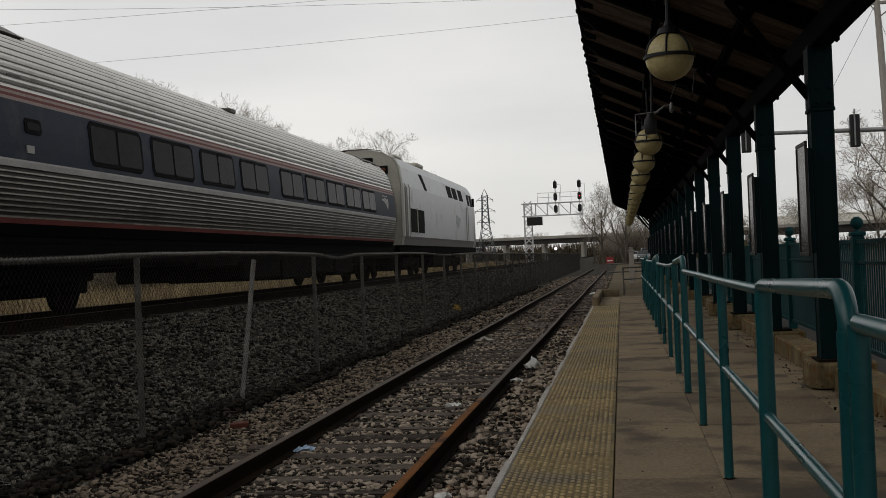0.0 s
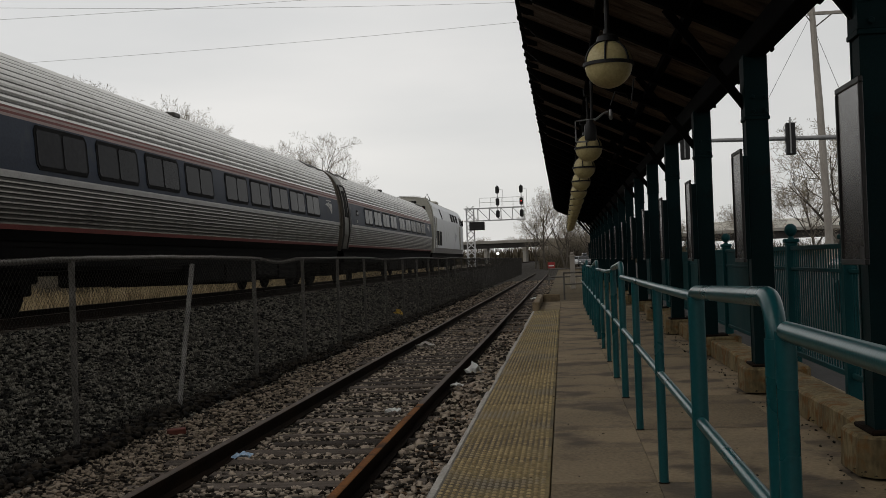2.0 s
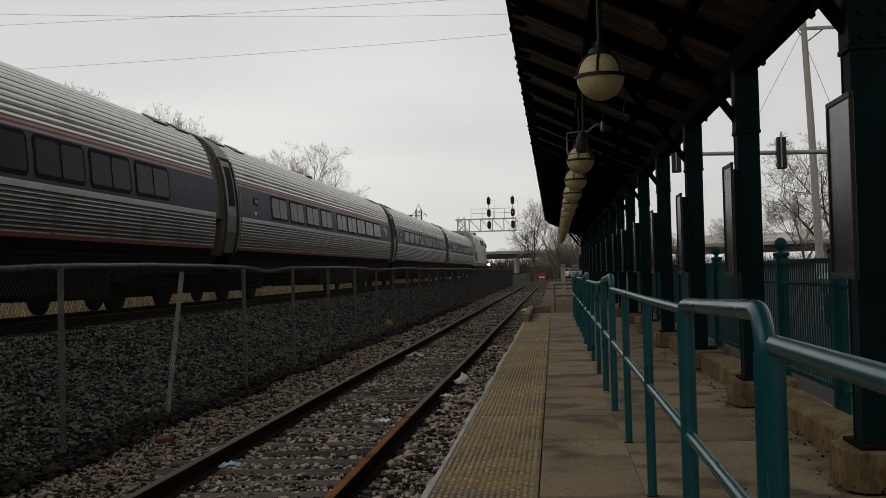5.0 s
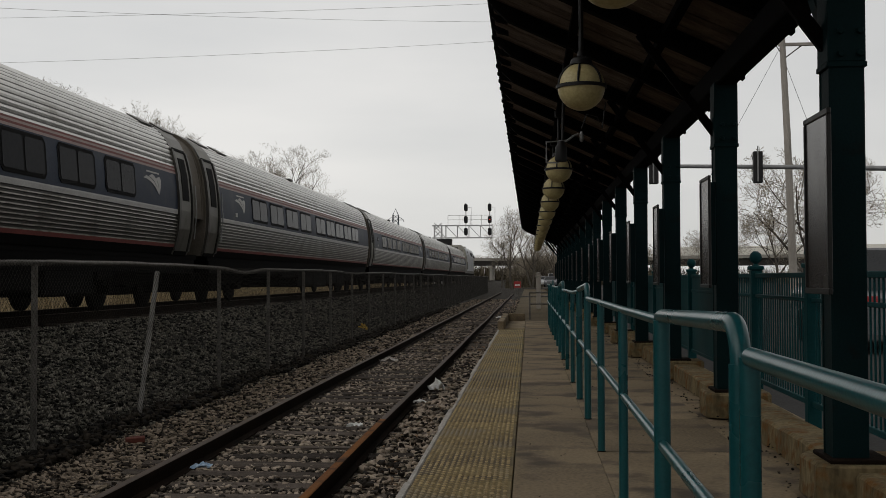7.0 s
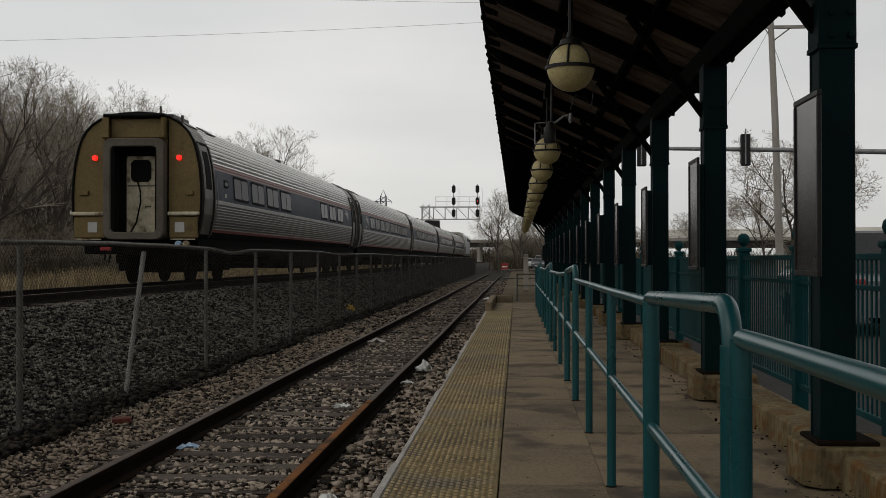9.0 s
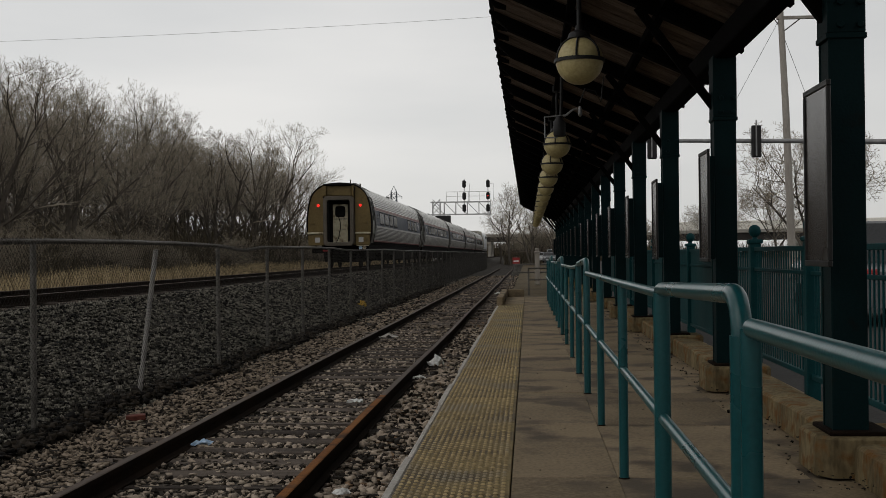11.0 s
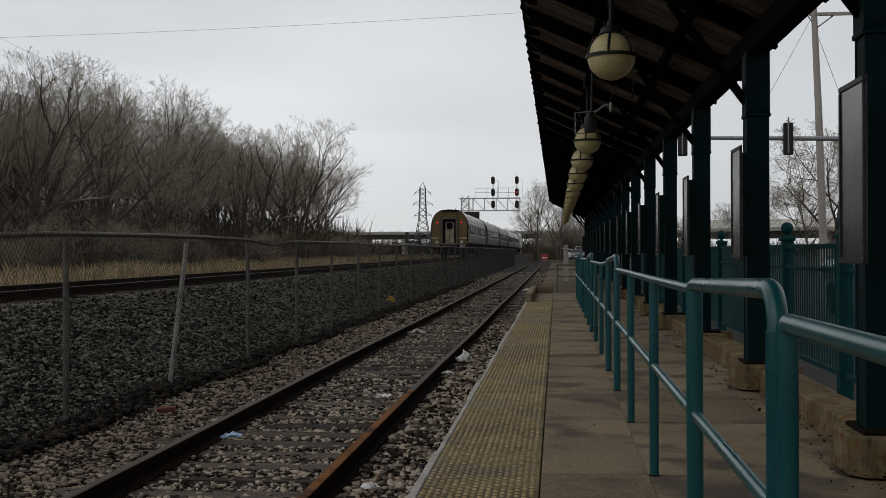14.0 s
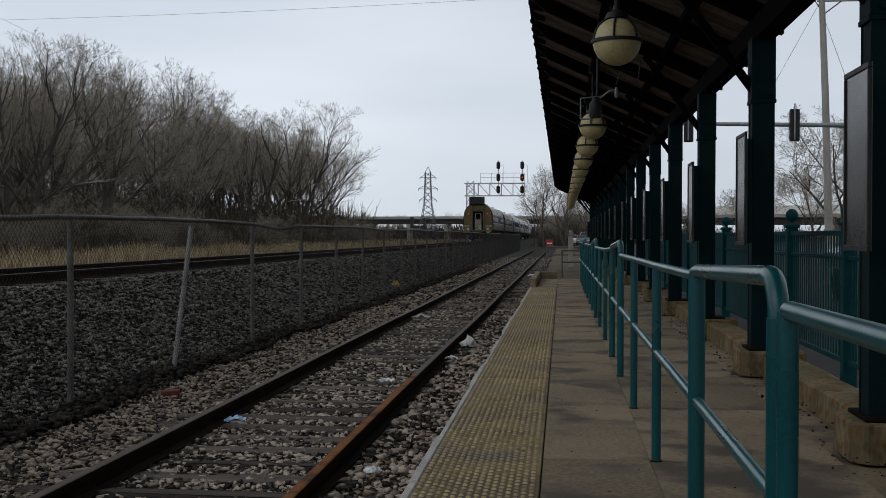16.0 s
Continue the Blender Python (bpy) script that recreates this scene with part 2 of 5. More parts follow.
M["parapet"] = surf("parapet", (0.66, 0.63, 0.56), (0.82, 0.79, 0.72), 0.9, 0.3, 5, 0.1)
M["viaduct"] = surf("viaduct", (0.22, 0.208, 0.183), (0.34, 0.32, 0.285), 0.9, 0.15, 4, 0.1)
M["girder"] = surf("girder", (0.018, 0.016, 0.014), (0.045, 0.04, 0.036), 0.8, 0.3, 4, 0.1)
M["tower_steel"] = surf("tower_steel", (0.045, 0.055, 0.065), (0.085, 0.097, 0.11), 0.6, 1, 10, 0)
M["gantry_steel"] = surf("gantry_steel", (0.33, 0.33, 0.33), (0.5, 0.5, 0.5), 0.55, 1, 10, 0)
M["pole_wood"] = surf("pole_wood", (0.21, 0.19, 0.165), (0.35, 0.32, 0.285), 0.9, 1, 12, 0.3, stretch=(4, 4, 0.6))
M["paper_white"] = surf("paper_white", (0.5, 0.5, 0.48), (0.72, 0.72, 0.70), 0.7, 6, 30, 0.2)
M["litter_blue"] = surf("litter_blue", (0.18, 0.30, 0.45), (0.4, 0.5, 0.6), 0.5, 12, 40, 0.2)
M["litter_yellow"] = surf("litter_yellow", (0.45, 0.27, 0.02), (0.6, 0.38, 0.05), 0.5, 6, 40, 0.2)
M["red_paint"] = surf("red_paint", (0.22, 0.02, 0.02), (0.32, 0.035, 0.03), 0.6, 5, 30, 0)
M["brick_red"] = surf("brick_red", (0.06, 0.018, 0.012), (0.12, 0.035, 0.024), 0.9, 5, 30, 0.3)
M["car_white"] = surf("car_white", (0.55, 0.55, 0.55), (0.65, 0.65, 0.65), 0.25, 2, 30, 0)
M["car_dark"] = surf("car_dark", (0.03, 0.03, 0.035), (0.05, 0.05, 0.055), 0.25, 2, 30, 0)
M["car_grey"] = surf("car_grey", (0.09, 0.092, 0.095), (0.15, 0.152, 0.155), 0.3, 2, 30, 0)
M["car_red"] = surf("car_red", (0.22, 0.02, 0.02), (0.28, 0.03, 0.03), 0.25, 2, 30, 0)
M["car_glass"] = surf("car_glass", (0.01, 0.011, 0.012), (0.02, 0.021, 0.022), 0.08, 2, 30, 0)
M["building"] = surf("building", (0.25, 0.22, 0.19), (0.36, 0.33, 0.29), 0.9, 0.2, 4, 0.1)


# ---- mesh building ----
class Shape:
    """Vertices, faces and material slots of one mesh."""

    def __init__(self):
        self.v, self.f, self.s = [], [], []

    def add(self, verts, faces, slot=0):
        k = len(self.v)
        self.v += [tuple(p) for p in verts]
        self.f += [tuple(i + k for i in f) for f in faces]
        self.s += [slot] * len(faces)
        return self

    def box(self, a, b, c=0.0, slot=0):
        """A block from corner a to corner b with its edges chamfered by c."""
        if c <= 0:
            vs = [(x, y, z) for x in (a[0], b[0]) for y in (a[1], b[1]) for z in (a[2], b[2])]
            return self.add(vs, [(0, 1, 3, 2), (4, 6, 7, 5), (0, 4, 5, 1), (2, 3, 7, 6), (0, 2, 6, 4), (1, 5, 7, 3)], slot)
        vs, ids = [], {}
        for i in (0, 1):
            for j in (0, 1):
                for k in (0, 1):
                    p = [(a[0], b[0])[i], (a[1], b[1])[j], (a[2], b[2])[k]]
                    sg = [(1, -1)[i], (1, -1)[j], (1, -1)[k]]
                    for ax in range(3):
                        q = [p[d] + (0 if d == ax else c * sg[d]) for d in range(3)]
                        ids[i, j, k, ax] = len(vs)
                        vs.append(q)
        fs = []
        for ax in range(3):
            u, w = (ax + 1) % 3, (ax + 2) % 3
            for side in (0, 1):
                ring = []
                for du, dw in ((0, 0), (1, 0), (1, 1), (0, 1)):
                    t = [0, 0, 0]
                    t[ax], t[u], t[w] = side, du, dw
                    ring.append(ids[(*t, ax)])
                fs.append(tuple(ring if side else ring[::-1]))
        for ax in range(3):
            u, w = (ax + 1) % 3, (ax + 2) % 3
            for du in (0, 1):
                for dw in (0, 1):
                    t0, t1 = [0, 0, 0], [0, 0, 0]
                    t0[u] = t1[u] = du
                    t0[w] = t1[w] = dw
                    t1[ax] = 1
                    q = (ids[(*t0, u)], ids[(*t1, u)], ids[(*t1, w)], ids[(*t0, w)])
                    fs.append(q if du != dw else q[::-1])
        for i in (0, 1):
            for j in (0, 1):
                for k in (0, 1):
                    t = tuple(ids[i, j, k, ax] for ax in range(3))
                    fs.append(t if (i + j + k) % 2 else t[::-1])
        return self.add(vs, fs, slot)

    def tube(self, pts, r, n=8, slot=0, caps=True):
        """A round bar through points; r is one radius or one for each point."""
        pts = [Vector(p) for p in pts]
        rs = r if isinstance(r, (list, tuple)) else [r] * len(pts)
        vs, fs, side = [], [], None
        for i, p in enumerate(pts):
            d = (pts[min(i + 1, len(pts) - 1)] - pts[max(i - 1, 0)]).normalized()
            if side is None:
                side = d.orthogonal().normalized()
            side = (side - d * side.dot(d)).normalized()
            up = d.cross(side)
            for k in range(n):
                a = 2 * math.pi * k / n
                vs.append(p + (side * math.cos(a) + up * math.sin(a)) * rs[i])
        for i in range(len(pts) - 1):
            for k in range(n):
                k2 = (k + 1) % n
                fs.append((i * n + k, i * n + k2, (i + 1) * n + k2, (i + 1) * n + k))
        if caps:
            fs += [tuple(range(n - 1, -1, -1)), tuple((len(pts) - 1) * n + k for k in range(n))]
        return self.add(vs, fs, slot)

    def lathe(self, at, rz, n=16, slot=0, axis=2):
        """A turned form about the z axis (or x, y) through at, from (radius, height) pairs."""
        vs, fs = [], []
        for r, z in rz:
            for k in range(n):
                a = 2 * math.pi * k / n
                c, s = r * math.cos(a), r * math.sin(a)
                p = {2: (c, s, z), 0: (z, c, s), 1: (s, z, c)}[axis]
                vs.append((at[0] + p[0], at[1] + p[1], at[2] + p[2]))
        for i in range(len(rz) - 1):
            for k in range(n):
                k2 = (k + 1) % n
                fs.append((i * n + k, i * n + k2, (i + 1) * n + k2, (i + 1) * n + k))
        fs += [tuple(range(n - 1, -1, -1)), tuple((len(rz) - 1) * n + k for k in range(n))]
        return self.add(vs, fs, slot)

    def sweep(self, profile, y0, y1, slots=None, closed=True, caps=True):
        """A section in x, z drawn along y."""
        n = len(profile)
        vs = [(x, y0, z) for x, z in profile] + [(x, y1, z) for x, z in profile]
        for i in range(n if closed else n - 1):
            j = (i + 1) % n
            k = len(self.v)
            self.add([vs[i], vs[j], vs[n + j], vs[n + i]], [(0, 1, 2, 3)], slots[i] if slots else 0)
        if caps:
            self.add(vs[:n], [tuple(range(n - 1, -1, -1))], slots[0] if slots else 0)
            self.add(vs[n:], [tuple(range(n))], slots[0] if slots else 0)
        return self

    def mesh(self, name, mats, smooth=0):
        me = bpy.data.meshes.new(name)
        me.from_pydata(self.v, [], self.f)
        for m in mats if isinstance(mats, (list, tuple)) else [mats]:
            me.materials.append(M[m])
        me.polygons.foreach_set("material_index", self.s)
        if smooth:
            me.polygons.foreach_set("use_smooth", [True] * len(self.f))
            me.set_sharp_from_angle(angle=radians(smooth))
        me.update()
        return me


def part(name, shape, mats, parent=None, label="", smooth=0, at=None, kind=""):
    """One mesh object from a Shape, under a thing or a part."""
    me = shape if isinstance(shape, bpy.types.Mesh) else shape.mesh(name, mats, smooth)
    ob = new(name, me)
    ob.parent = parent
    if at is not None:
        ob.matrix_basis = at if isinstance(at, Matrix) else Matrix.Translation(at)
    return tagged(ob, label, kind=kind)


def thing(name, label, category, group="", kind="", at=None):
    ob = new(name)
    ob.empty_display_size = 0.1
    if at is not None:
        ob.matrix_basis = at if isinstance(at, Matrix) else Matrix.Translation(at)
    return tagged(ob, label, category, group, kind)


def fast_mesh(name, verts, faces, mats, smooth=False):
    """A mesh from numpy arrays of equal-sided faces."""
    me = bpy.data.meshes.new(name)
    nv, (nf, k) = len(verts), faces.shape
    me.vertices.add(nv)
    me.vertices.foreach_set("co", np.asarray(verts, dtype=np.float32).ravel())
    me.loops.add(nf * k)
    me.loops.foreach_set("vertex_index", faces.astype(np.int32).ravel())
    me.polygons.add(nf)
    me.polygons.foreach_set("loop_start", np.arange(nf, dtype=np.int32) * k)
    me.polygons.foreach_set("loop_total", np.full(nf, k, dtype=np.int32))
    me.materials.append(M[mats])
    me.update(calc_edges=True)
    return me

# ---- the ground and the tracks ----
TRACK_X, RAIL_Z = -2.365, -0.41
MAIN_X, MAIN_Z = -9.1, 0.55
RNG = np.random.default_rng(7)
GROUND = [(-400, -1.0), (-60, -0.2), (-24, -0.1), (-14, 0.0), (-12.2, 0.1), (-10.9, 0.37), (-7.3, 0.37), (-4.9, -0.50), (-4.5, -0.585), (-0.75, -0.61), (2.2, -0.5), (2.28, -0.12), (30, -0.1), (400, -0.4)]


def ground_z(x):
    return float(np.interp(x, [p[0] for p in GROUND], [p[1] for p in GROUND]))


def ground():
    xs = [-400, -150, -60, -35, -24, -18, -14, -12.2, -10.9, -9, -7.3, -6.5, -5.7, -4.9, -4.5, -3.5, -2.3, -1.2, -0.75, 0.5, 2.2, 2.28, 8, 30, 100, 400]
    ys = [-60, -15, -5] + [i * 2.0 for i in range(0, 30)] + [62 + 12 * i for i in range(12)] + [260, 400, 900, 3000]
    vs = []
    for y in ys:
        for x in xs:
            near = -12 < x < -0.8 and 0 < y < 60
            vs.append((x, y, ground_z(x) + (noise.noise((x * 1.3, y * 1.3, 0)) * 0.03 if near and not -4.5 < x else 0)))
    n = len(xs)
    sh = Shape()
    sh.v = vs
    for j in range(len(ys) - 1):
        for i in range(n - 1):
            sh.f.append((j * n + i, j * n + i + 1, (j + 1) * n + i + 1, (j + 1) * n + i))
            mid = (xs[i] + xs[i + 1]) / 2
            sh.s.append(0 if -12.2 < mid < -0.7 else (1 if mid < 2.25 else 2))
    return tagged(part("ground", sh, ["ballast_bed", "soil", "asphalt"], smooth=60), "dark crushed stone, soil and worn asphalt", "ground", kind="structure")


def stones(name, x0, x1, y0, y1, count, size, mat, lift=0.0, keep=None, flat=0.46, label="loose grey and brown crushed ballast stones", category="ballast", level=None):
    """Loose crushed stones scattered over the ground, joined."""
    ico = np.array([(sx, sy, sz) for sx in (-1, 1) for sy in (-1, 1) for sz in (-1, 1)]) * 0.8
    tri = np.array([(0, 1, 3), (0, 3, 2), (4, 6, 7), (4, 7, 5), (0, 4, 5), (0, 5, 1), (2, 3, 7), (2, 7, 6), (0, 2, 6), (0, 6, 4), (1, 5, 7), (1, 7, 3)])
    x = RNG.uniform(x0, x1, count)
    y = y0 + (y1 - y0) * RNG.uniform(0, 1, count) ** 1.5
    if keep is not None:
        ok = keep(x, y)
        x, y = x[ok], y[ok]
    c = len(x)
    s = RNG.uniform(0.6, 1.25, c) * size
    z = (np.interp(x, [p[0] for p in GROUND], [p[1] for p in GROUND]) if level is None else level) + lift + RNG.uniform(-0.2, 0.35, c) * size
    v = ico[None] * RNG.uniform(0.35, 1.2, (c, 8, 3)) * RNG.uniform(0.5, 1.45, (c, 1, 3)) * np.array([1, 1, flat])
    a, b = RNG.uniform(0, 6.28, c), RNG.normal(0, 0.45, c)
    ca, sa, cb, sb = np.cos(a), np.sin(a), np.cos(b), np.sin(b)
    rx = np.stack([v[..., 0] * ca[:, None] - v[..., 1] * sa[:, None], v[..., 0] * sa[:, None] + v[..., 1] * ca[:, None], v[..., 2]], -1)
    v = np.stack([rx[..., 0], rx[..., 1] * cb[:, None] - rx[..., 2] * sb[:, None], rx[..., 1] * sb[:, None] + rx[..., 2] * cb[:, None]], -1)
    v = v * (s[:, None, None] * 0.5) + np.stack([x, y, z], -1)[:, None, :]
    f = (tri[None] + (np.arange(c) * 8)[:, None, None]).reshape(-1, 3)
    ob = new(name, fast_mesh(name, v.reshape(-1, 3), f, mat))
    return tagged(ob, label, category, kind="stuff")


TIES = {}
RAIL = [(-0.07, -0.17), (0.07, -0.17), (0.07, -0.155), (0.012, -0.135), (0.012, -0.05), (0.036, -0.04), (0.036, -0.006), (0.028, 0), (-0.028, 0), (-0.036, -0.006), (-0.036, -0.04), (-0.012, -0.05), (-0.012, -0.135), (-0.07, -0.155)]


def track(name, label, x, z, y0, y1, pitch, tie_range, mats):
    t = thing(name, label, "railway track", kind="structure", at=(x, 0, z))
    for side, m in zip((-0.7525, 0.7525), mats):
        sh = Shape()
        prof = [(px + side, pz) for px, pz in RAIL]
        n = 40
        for i in range(n):
            a, b = y0 + (y1 - y0) * (i / n) ** 2, y0 + (y1 - y0) * ((i + 1) / n) ** 2
            wa, wb = 0.012 * math.sin(a * 0.31 + side), 0.012 * math.sin(b * 0.31 + side)
            k = len(sh.v)
            vs = [(px + wa, a, pz) for px, pz in prof] + [(px + wb, b, pz) for px, pz in prof]
            m14 = len(prof)
            fs = [(q, (q + 1) % m14, m14 + (q + 1) % m14, m14 + q) for q in range(m14)]
            sh.add(vs, fs)
            for q in (6, 7, 8):
                sh.s[-m14 + q] = 2 if len(m) > 2 and b < 13.5 else 1
        part("rail", sh, m, t)
    tie = [Shape().box((-1.3, -0.11, -0.16), (1.3, 0.11, 0), 0.015).mesh("tie", "tie") for _ in range(3)]
    for me in tie:
        for v in me.vertices:
            v.co += Vector((random.uniform(-0.02, 0.02), random.uniform(-0.014, 0.014), random.uniform(-0.012, 0.006)))
    y = tie_range[0]
    while y < tie_range[1]:
        TIES.setdefault(name, []).append(y)
        part("tie", random.choice(tie), None, t, at=pose(random.uniform(-0.05, 0.05), y, -0.158 + random.uniform(-0.016, 0.008), 0, random.uniform(-0.6, 0.6), random.uniform(-1.2, 1.2)))
        y += pitch + random.uniform(-0.03, 0.03)
    return t


# ---- the platform ----
PLAT_END = 31.0


def platform():
    p = thing("platform", "weathered brown concrete platform with a pale worn edge", "platform", kind="structure")
    core = Shape().box((-0.66, -8, -0.9), (2.3, PLAT_END, -0.035))
    part("foundation", core, "concrete", p)
    edge = Shape()
    y = -8.0
    while y < 31:
        j = random.uniform(-0.012, 0.012)
        edge.box((-0.70 + j, y, -0.16), (-0.655, min(31, y + 1.18), -0.002 + random.uniform(-0.006, 0.003)), 0.012)
        y += 1.2
    part("edge_strip", edge, "concrete_edge", p, "pale chipped concrete edge")
    panels = {}
    for x0, x1 in ((-0.085, 0.455), (0.457, 1.42)):
        sh = Shape().box((x0, 0.004, -0.06), (x1, 1.756, 0), 0.0025)
        panels[x0] = sh.mesh("concrete_panel", "concrete")
    for i in range(-4, 18):
        for x0 in panels:
            if i * 1.76 + 0.5 + 1.76 <= PLAT_END + 0.3:
                part("concrete_panel", panels[x0], None, p, at=pose(0, i * 1.76 + 0.5, random.uniform(-0.002, 0.001), random.uniform(-0.04, 0.04), 0, 0))
    far = Shape().box((-0.66, 25.05, -0.06), (-0.09, PLAT_END, -0.001), 0.006)
    part("concrete_panel", far, "concrete", p)
    return p


def tactile():
    t = thing("tactile_strip", "worn yellow tactile paving with raised domes along the platform edge", "tactile paving", kind="structure")
    plate = Shape().box((-0.652, 0.004, -0.045), (-0.092, 1.2, 0.004), 0.004).mesh("tactile_panel", "tactile")
    y = 1.72 - 6 * 1.21
    while y < 24.9:
        part("tactile_panel", plate, None, t, at=(0, y, random.uniform(-0.002, 0.002)))
        y += 1.21
    xs, ys = np.meshgrid(np.arange(-0.635, -0.1, 0.068), np.arange(3.8, 24.9, 0.068))
    xs, ys = np.concatenate([xs.ravel(), xs.ravel() + 0.034]), np.concatenate([ys.ravel(), ys.ravel() + 0.034])
    c = xs.size
    ang = np.arange(6) * math.pi / 3
    ring = np.stack([np.cos(ang), np.sin(ang)], -1)
    lo, hi = ring * 0.0135, ring * 0.0085
    v = np.concatenate([np.concatenate([lo, np.full((6, 1), 0.002)], 1), np.concatenate([hi, np.full((6, 1), 0.0098)], 1)])
    verts = v[None] + np.stack([xs.ravel(), ys.ravel(), np.zeros(c)], -1)[:, None, :]
    quads = [(k, (k + 1) % 6, 6 + (k + 1) % 6, 6 + k) for k in range(6)] + [(6, 7, 8, 9), (6, 9, 10, 11)]
    f = (np.array(quads)[None] + (np.arange(c) * 12)[:, None, None]).reshape(-1, 4)
    ob = new("dome", fast_mesh("dome", verts.reshape(-1, 3), f, "tactile_dome"))
    ob.parent = t
    tagged(ob, "small raised domes", kind="stuff")
    return t


def end_trough():
    t = thing("concrete_kerb", "raised concrete kerb beyond the end of the tactile strip", "kerb")
    part("kerb_block", Shape().box((-0.70, 25.1, -0.02), (-0.55, 30.4, 0.2), 0.02), "concrete", t)
    part("end_plate", Shape().box((-0.55, 30.2, -0.02), (-0.1, 30.4, 0.2), 0.02), "concrete", t)
    return t


def pipe_barrier():
    t = thing("pipe_barrier", "grey metal pipe barrier across the platform end", "barrier", at=(0, 32.5, -0.05))
    for x in (0.02, 0.62):
        part("post", Shape().tube([(x, 0, 0), (x, 0, 0.78)], 0.025, 8), "galv", t, smooth=40)
    part("rail", Shape().tube([(0.0, 0, 0.78), (0.95, 0.2, 0.78)], 0.025, 8), "galv", t, smooth=40)
    part("rail", Shape().tube([(0.0, 0, 0.45), (0.95, 0.2, 0.45)], 0.02, 8), "galv", t, smooth=40)
    return t


def handrail(y0, posts, near=False, lift=0.0):
    """A run of green pipe railing: a hoop on two stout posts, then a thinner rail let into the hoop's far post."""
    h = thing("handrail", "glossy green painted steel pipe handrail on the platform", "handrail", "platform handrails")
    x = 0.485
    last = posts[-1]
    for i, d in enumerate(posts):
        top = 0.982 if near else 0.96 if i == 0 else (1.0 + lift * 0.6 if i == 1 else 0.985)
        rr = 0.0235 if near else (0.028, 0.03, 0.024, 0.024)[i]
        part("post", Shape().tube([(x, y0 + d, -0.01), (x, y0 + d, top + (lift if i == 0 else 0))], rr, 16), "green", h, smooth=40)
        part("base_ring", Shape().lathe((x, y0 + d, 0.0), [(rr + 0.005, 0.0), (rr + 0.005, 0.003), (rr, 0.006)], 14), "rail_rust", h, "rusty post foot", smooth=40)
    if near:
        rail = [(x, y0 + posts[0], 0.997), (x, y0 + last - 0.02, 0.984)]
        part("top_rail", Shape().tube(rail, 0.0215, 16), "green", h, smooth=50)
    else:
        bend = [(x, y0, 0.86 + lift)] + [(x, y0 + 0.10 * (1 - math.cos(a)), 0.95 + lift + 0.10 * math.sin(a)) for a in np.linspace(0, math.pi / 2, 9)]
        bend += [(x, y0 + posts[1] - 0.03, 1.018 + lift * 0.7), (x, y0 + posts[1] + 0.022, 1.012 + lift * 0.7), (x, y0 + posts[1] + 0.03, 0.985 + lift * 0.7)]
        part("hoop", Shape().tube(bend, 0.0245, 16), "green", h, smooth=50)
        rail = [(x, y0 + posts[1] + 0.02, 1.0 + lift * 0.6), (x, y0 + posts[2], 0.992), (x, y0 + last, 0.99), (x, y0 + last + 1.68, 0.985)]
        part("top_rail", Shape().tube(rail, 0.0195, 16), "green", h, smooth=50)
    part("middle_rail", Shape().tube([(x, y0 + posts[0], 0.555), (x, y0 + last + (1.68 if not near else 0), 0.555)], 0.020, 14), "green", h, smooth=50)
    return h


# ---- the canopy ----
COL_Y = [6.0 + 3.62 * i for i in range(-2, 17)]
SOFFIT = lambda x: 3.02 + (1.86 - x) * 0.462


def column(y):
    c = thing("canopy_column", "green riveted steel canopy column, shade in its colour, on a stained concrete plinth", "column", "canopy columns", at=(1.72, y, 0))
    h = Shape()
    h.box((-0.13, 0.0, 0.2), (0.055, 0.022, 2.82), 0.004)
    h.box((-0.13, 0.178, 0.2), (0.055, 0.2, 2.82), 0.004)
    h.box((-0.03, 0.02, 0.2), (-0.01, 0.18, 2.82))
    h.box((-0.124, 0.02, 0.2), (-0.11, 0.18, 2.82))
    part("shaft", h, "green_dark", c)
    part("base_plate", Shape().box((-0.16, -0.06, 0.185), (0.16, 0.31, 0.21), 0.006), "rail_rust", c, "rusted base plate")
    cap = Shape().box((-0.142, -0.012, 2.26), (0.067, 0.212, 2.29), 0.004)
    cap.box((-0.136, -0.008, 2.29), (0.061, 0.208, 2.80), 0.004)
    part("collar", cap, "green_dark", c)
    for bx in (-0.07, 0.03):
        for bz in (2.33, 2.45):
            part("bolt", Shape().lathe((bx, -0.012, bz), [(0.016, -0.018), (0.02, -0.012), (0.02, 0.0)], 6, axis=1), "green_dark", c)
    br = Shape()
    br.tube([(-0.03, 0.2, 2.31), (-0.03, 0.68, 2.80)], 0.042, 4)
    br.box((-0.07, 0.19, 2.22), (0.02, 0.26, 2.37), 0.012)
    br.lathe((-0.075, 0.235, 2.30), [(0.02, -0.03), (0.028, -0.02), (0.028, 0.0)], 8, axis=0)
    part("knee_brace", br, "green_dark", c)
    arm = Shape()
    arm.tube([(-0.08, 0.125, 2.35), (-0.75, 0.125, SOFFIT(0.97) - 0.17)], 0.05, 4)
    part("side_brace", arm, "roof_dark", c)
    return c


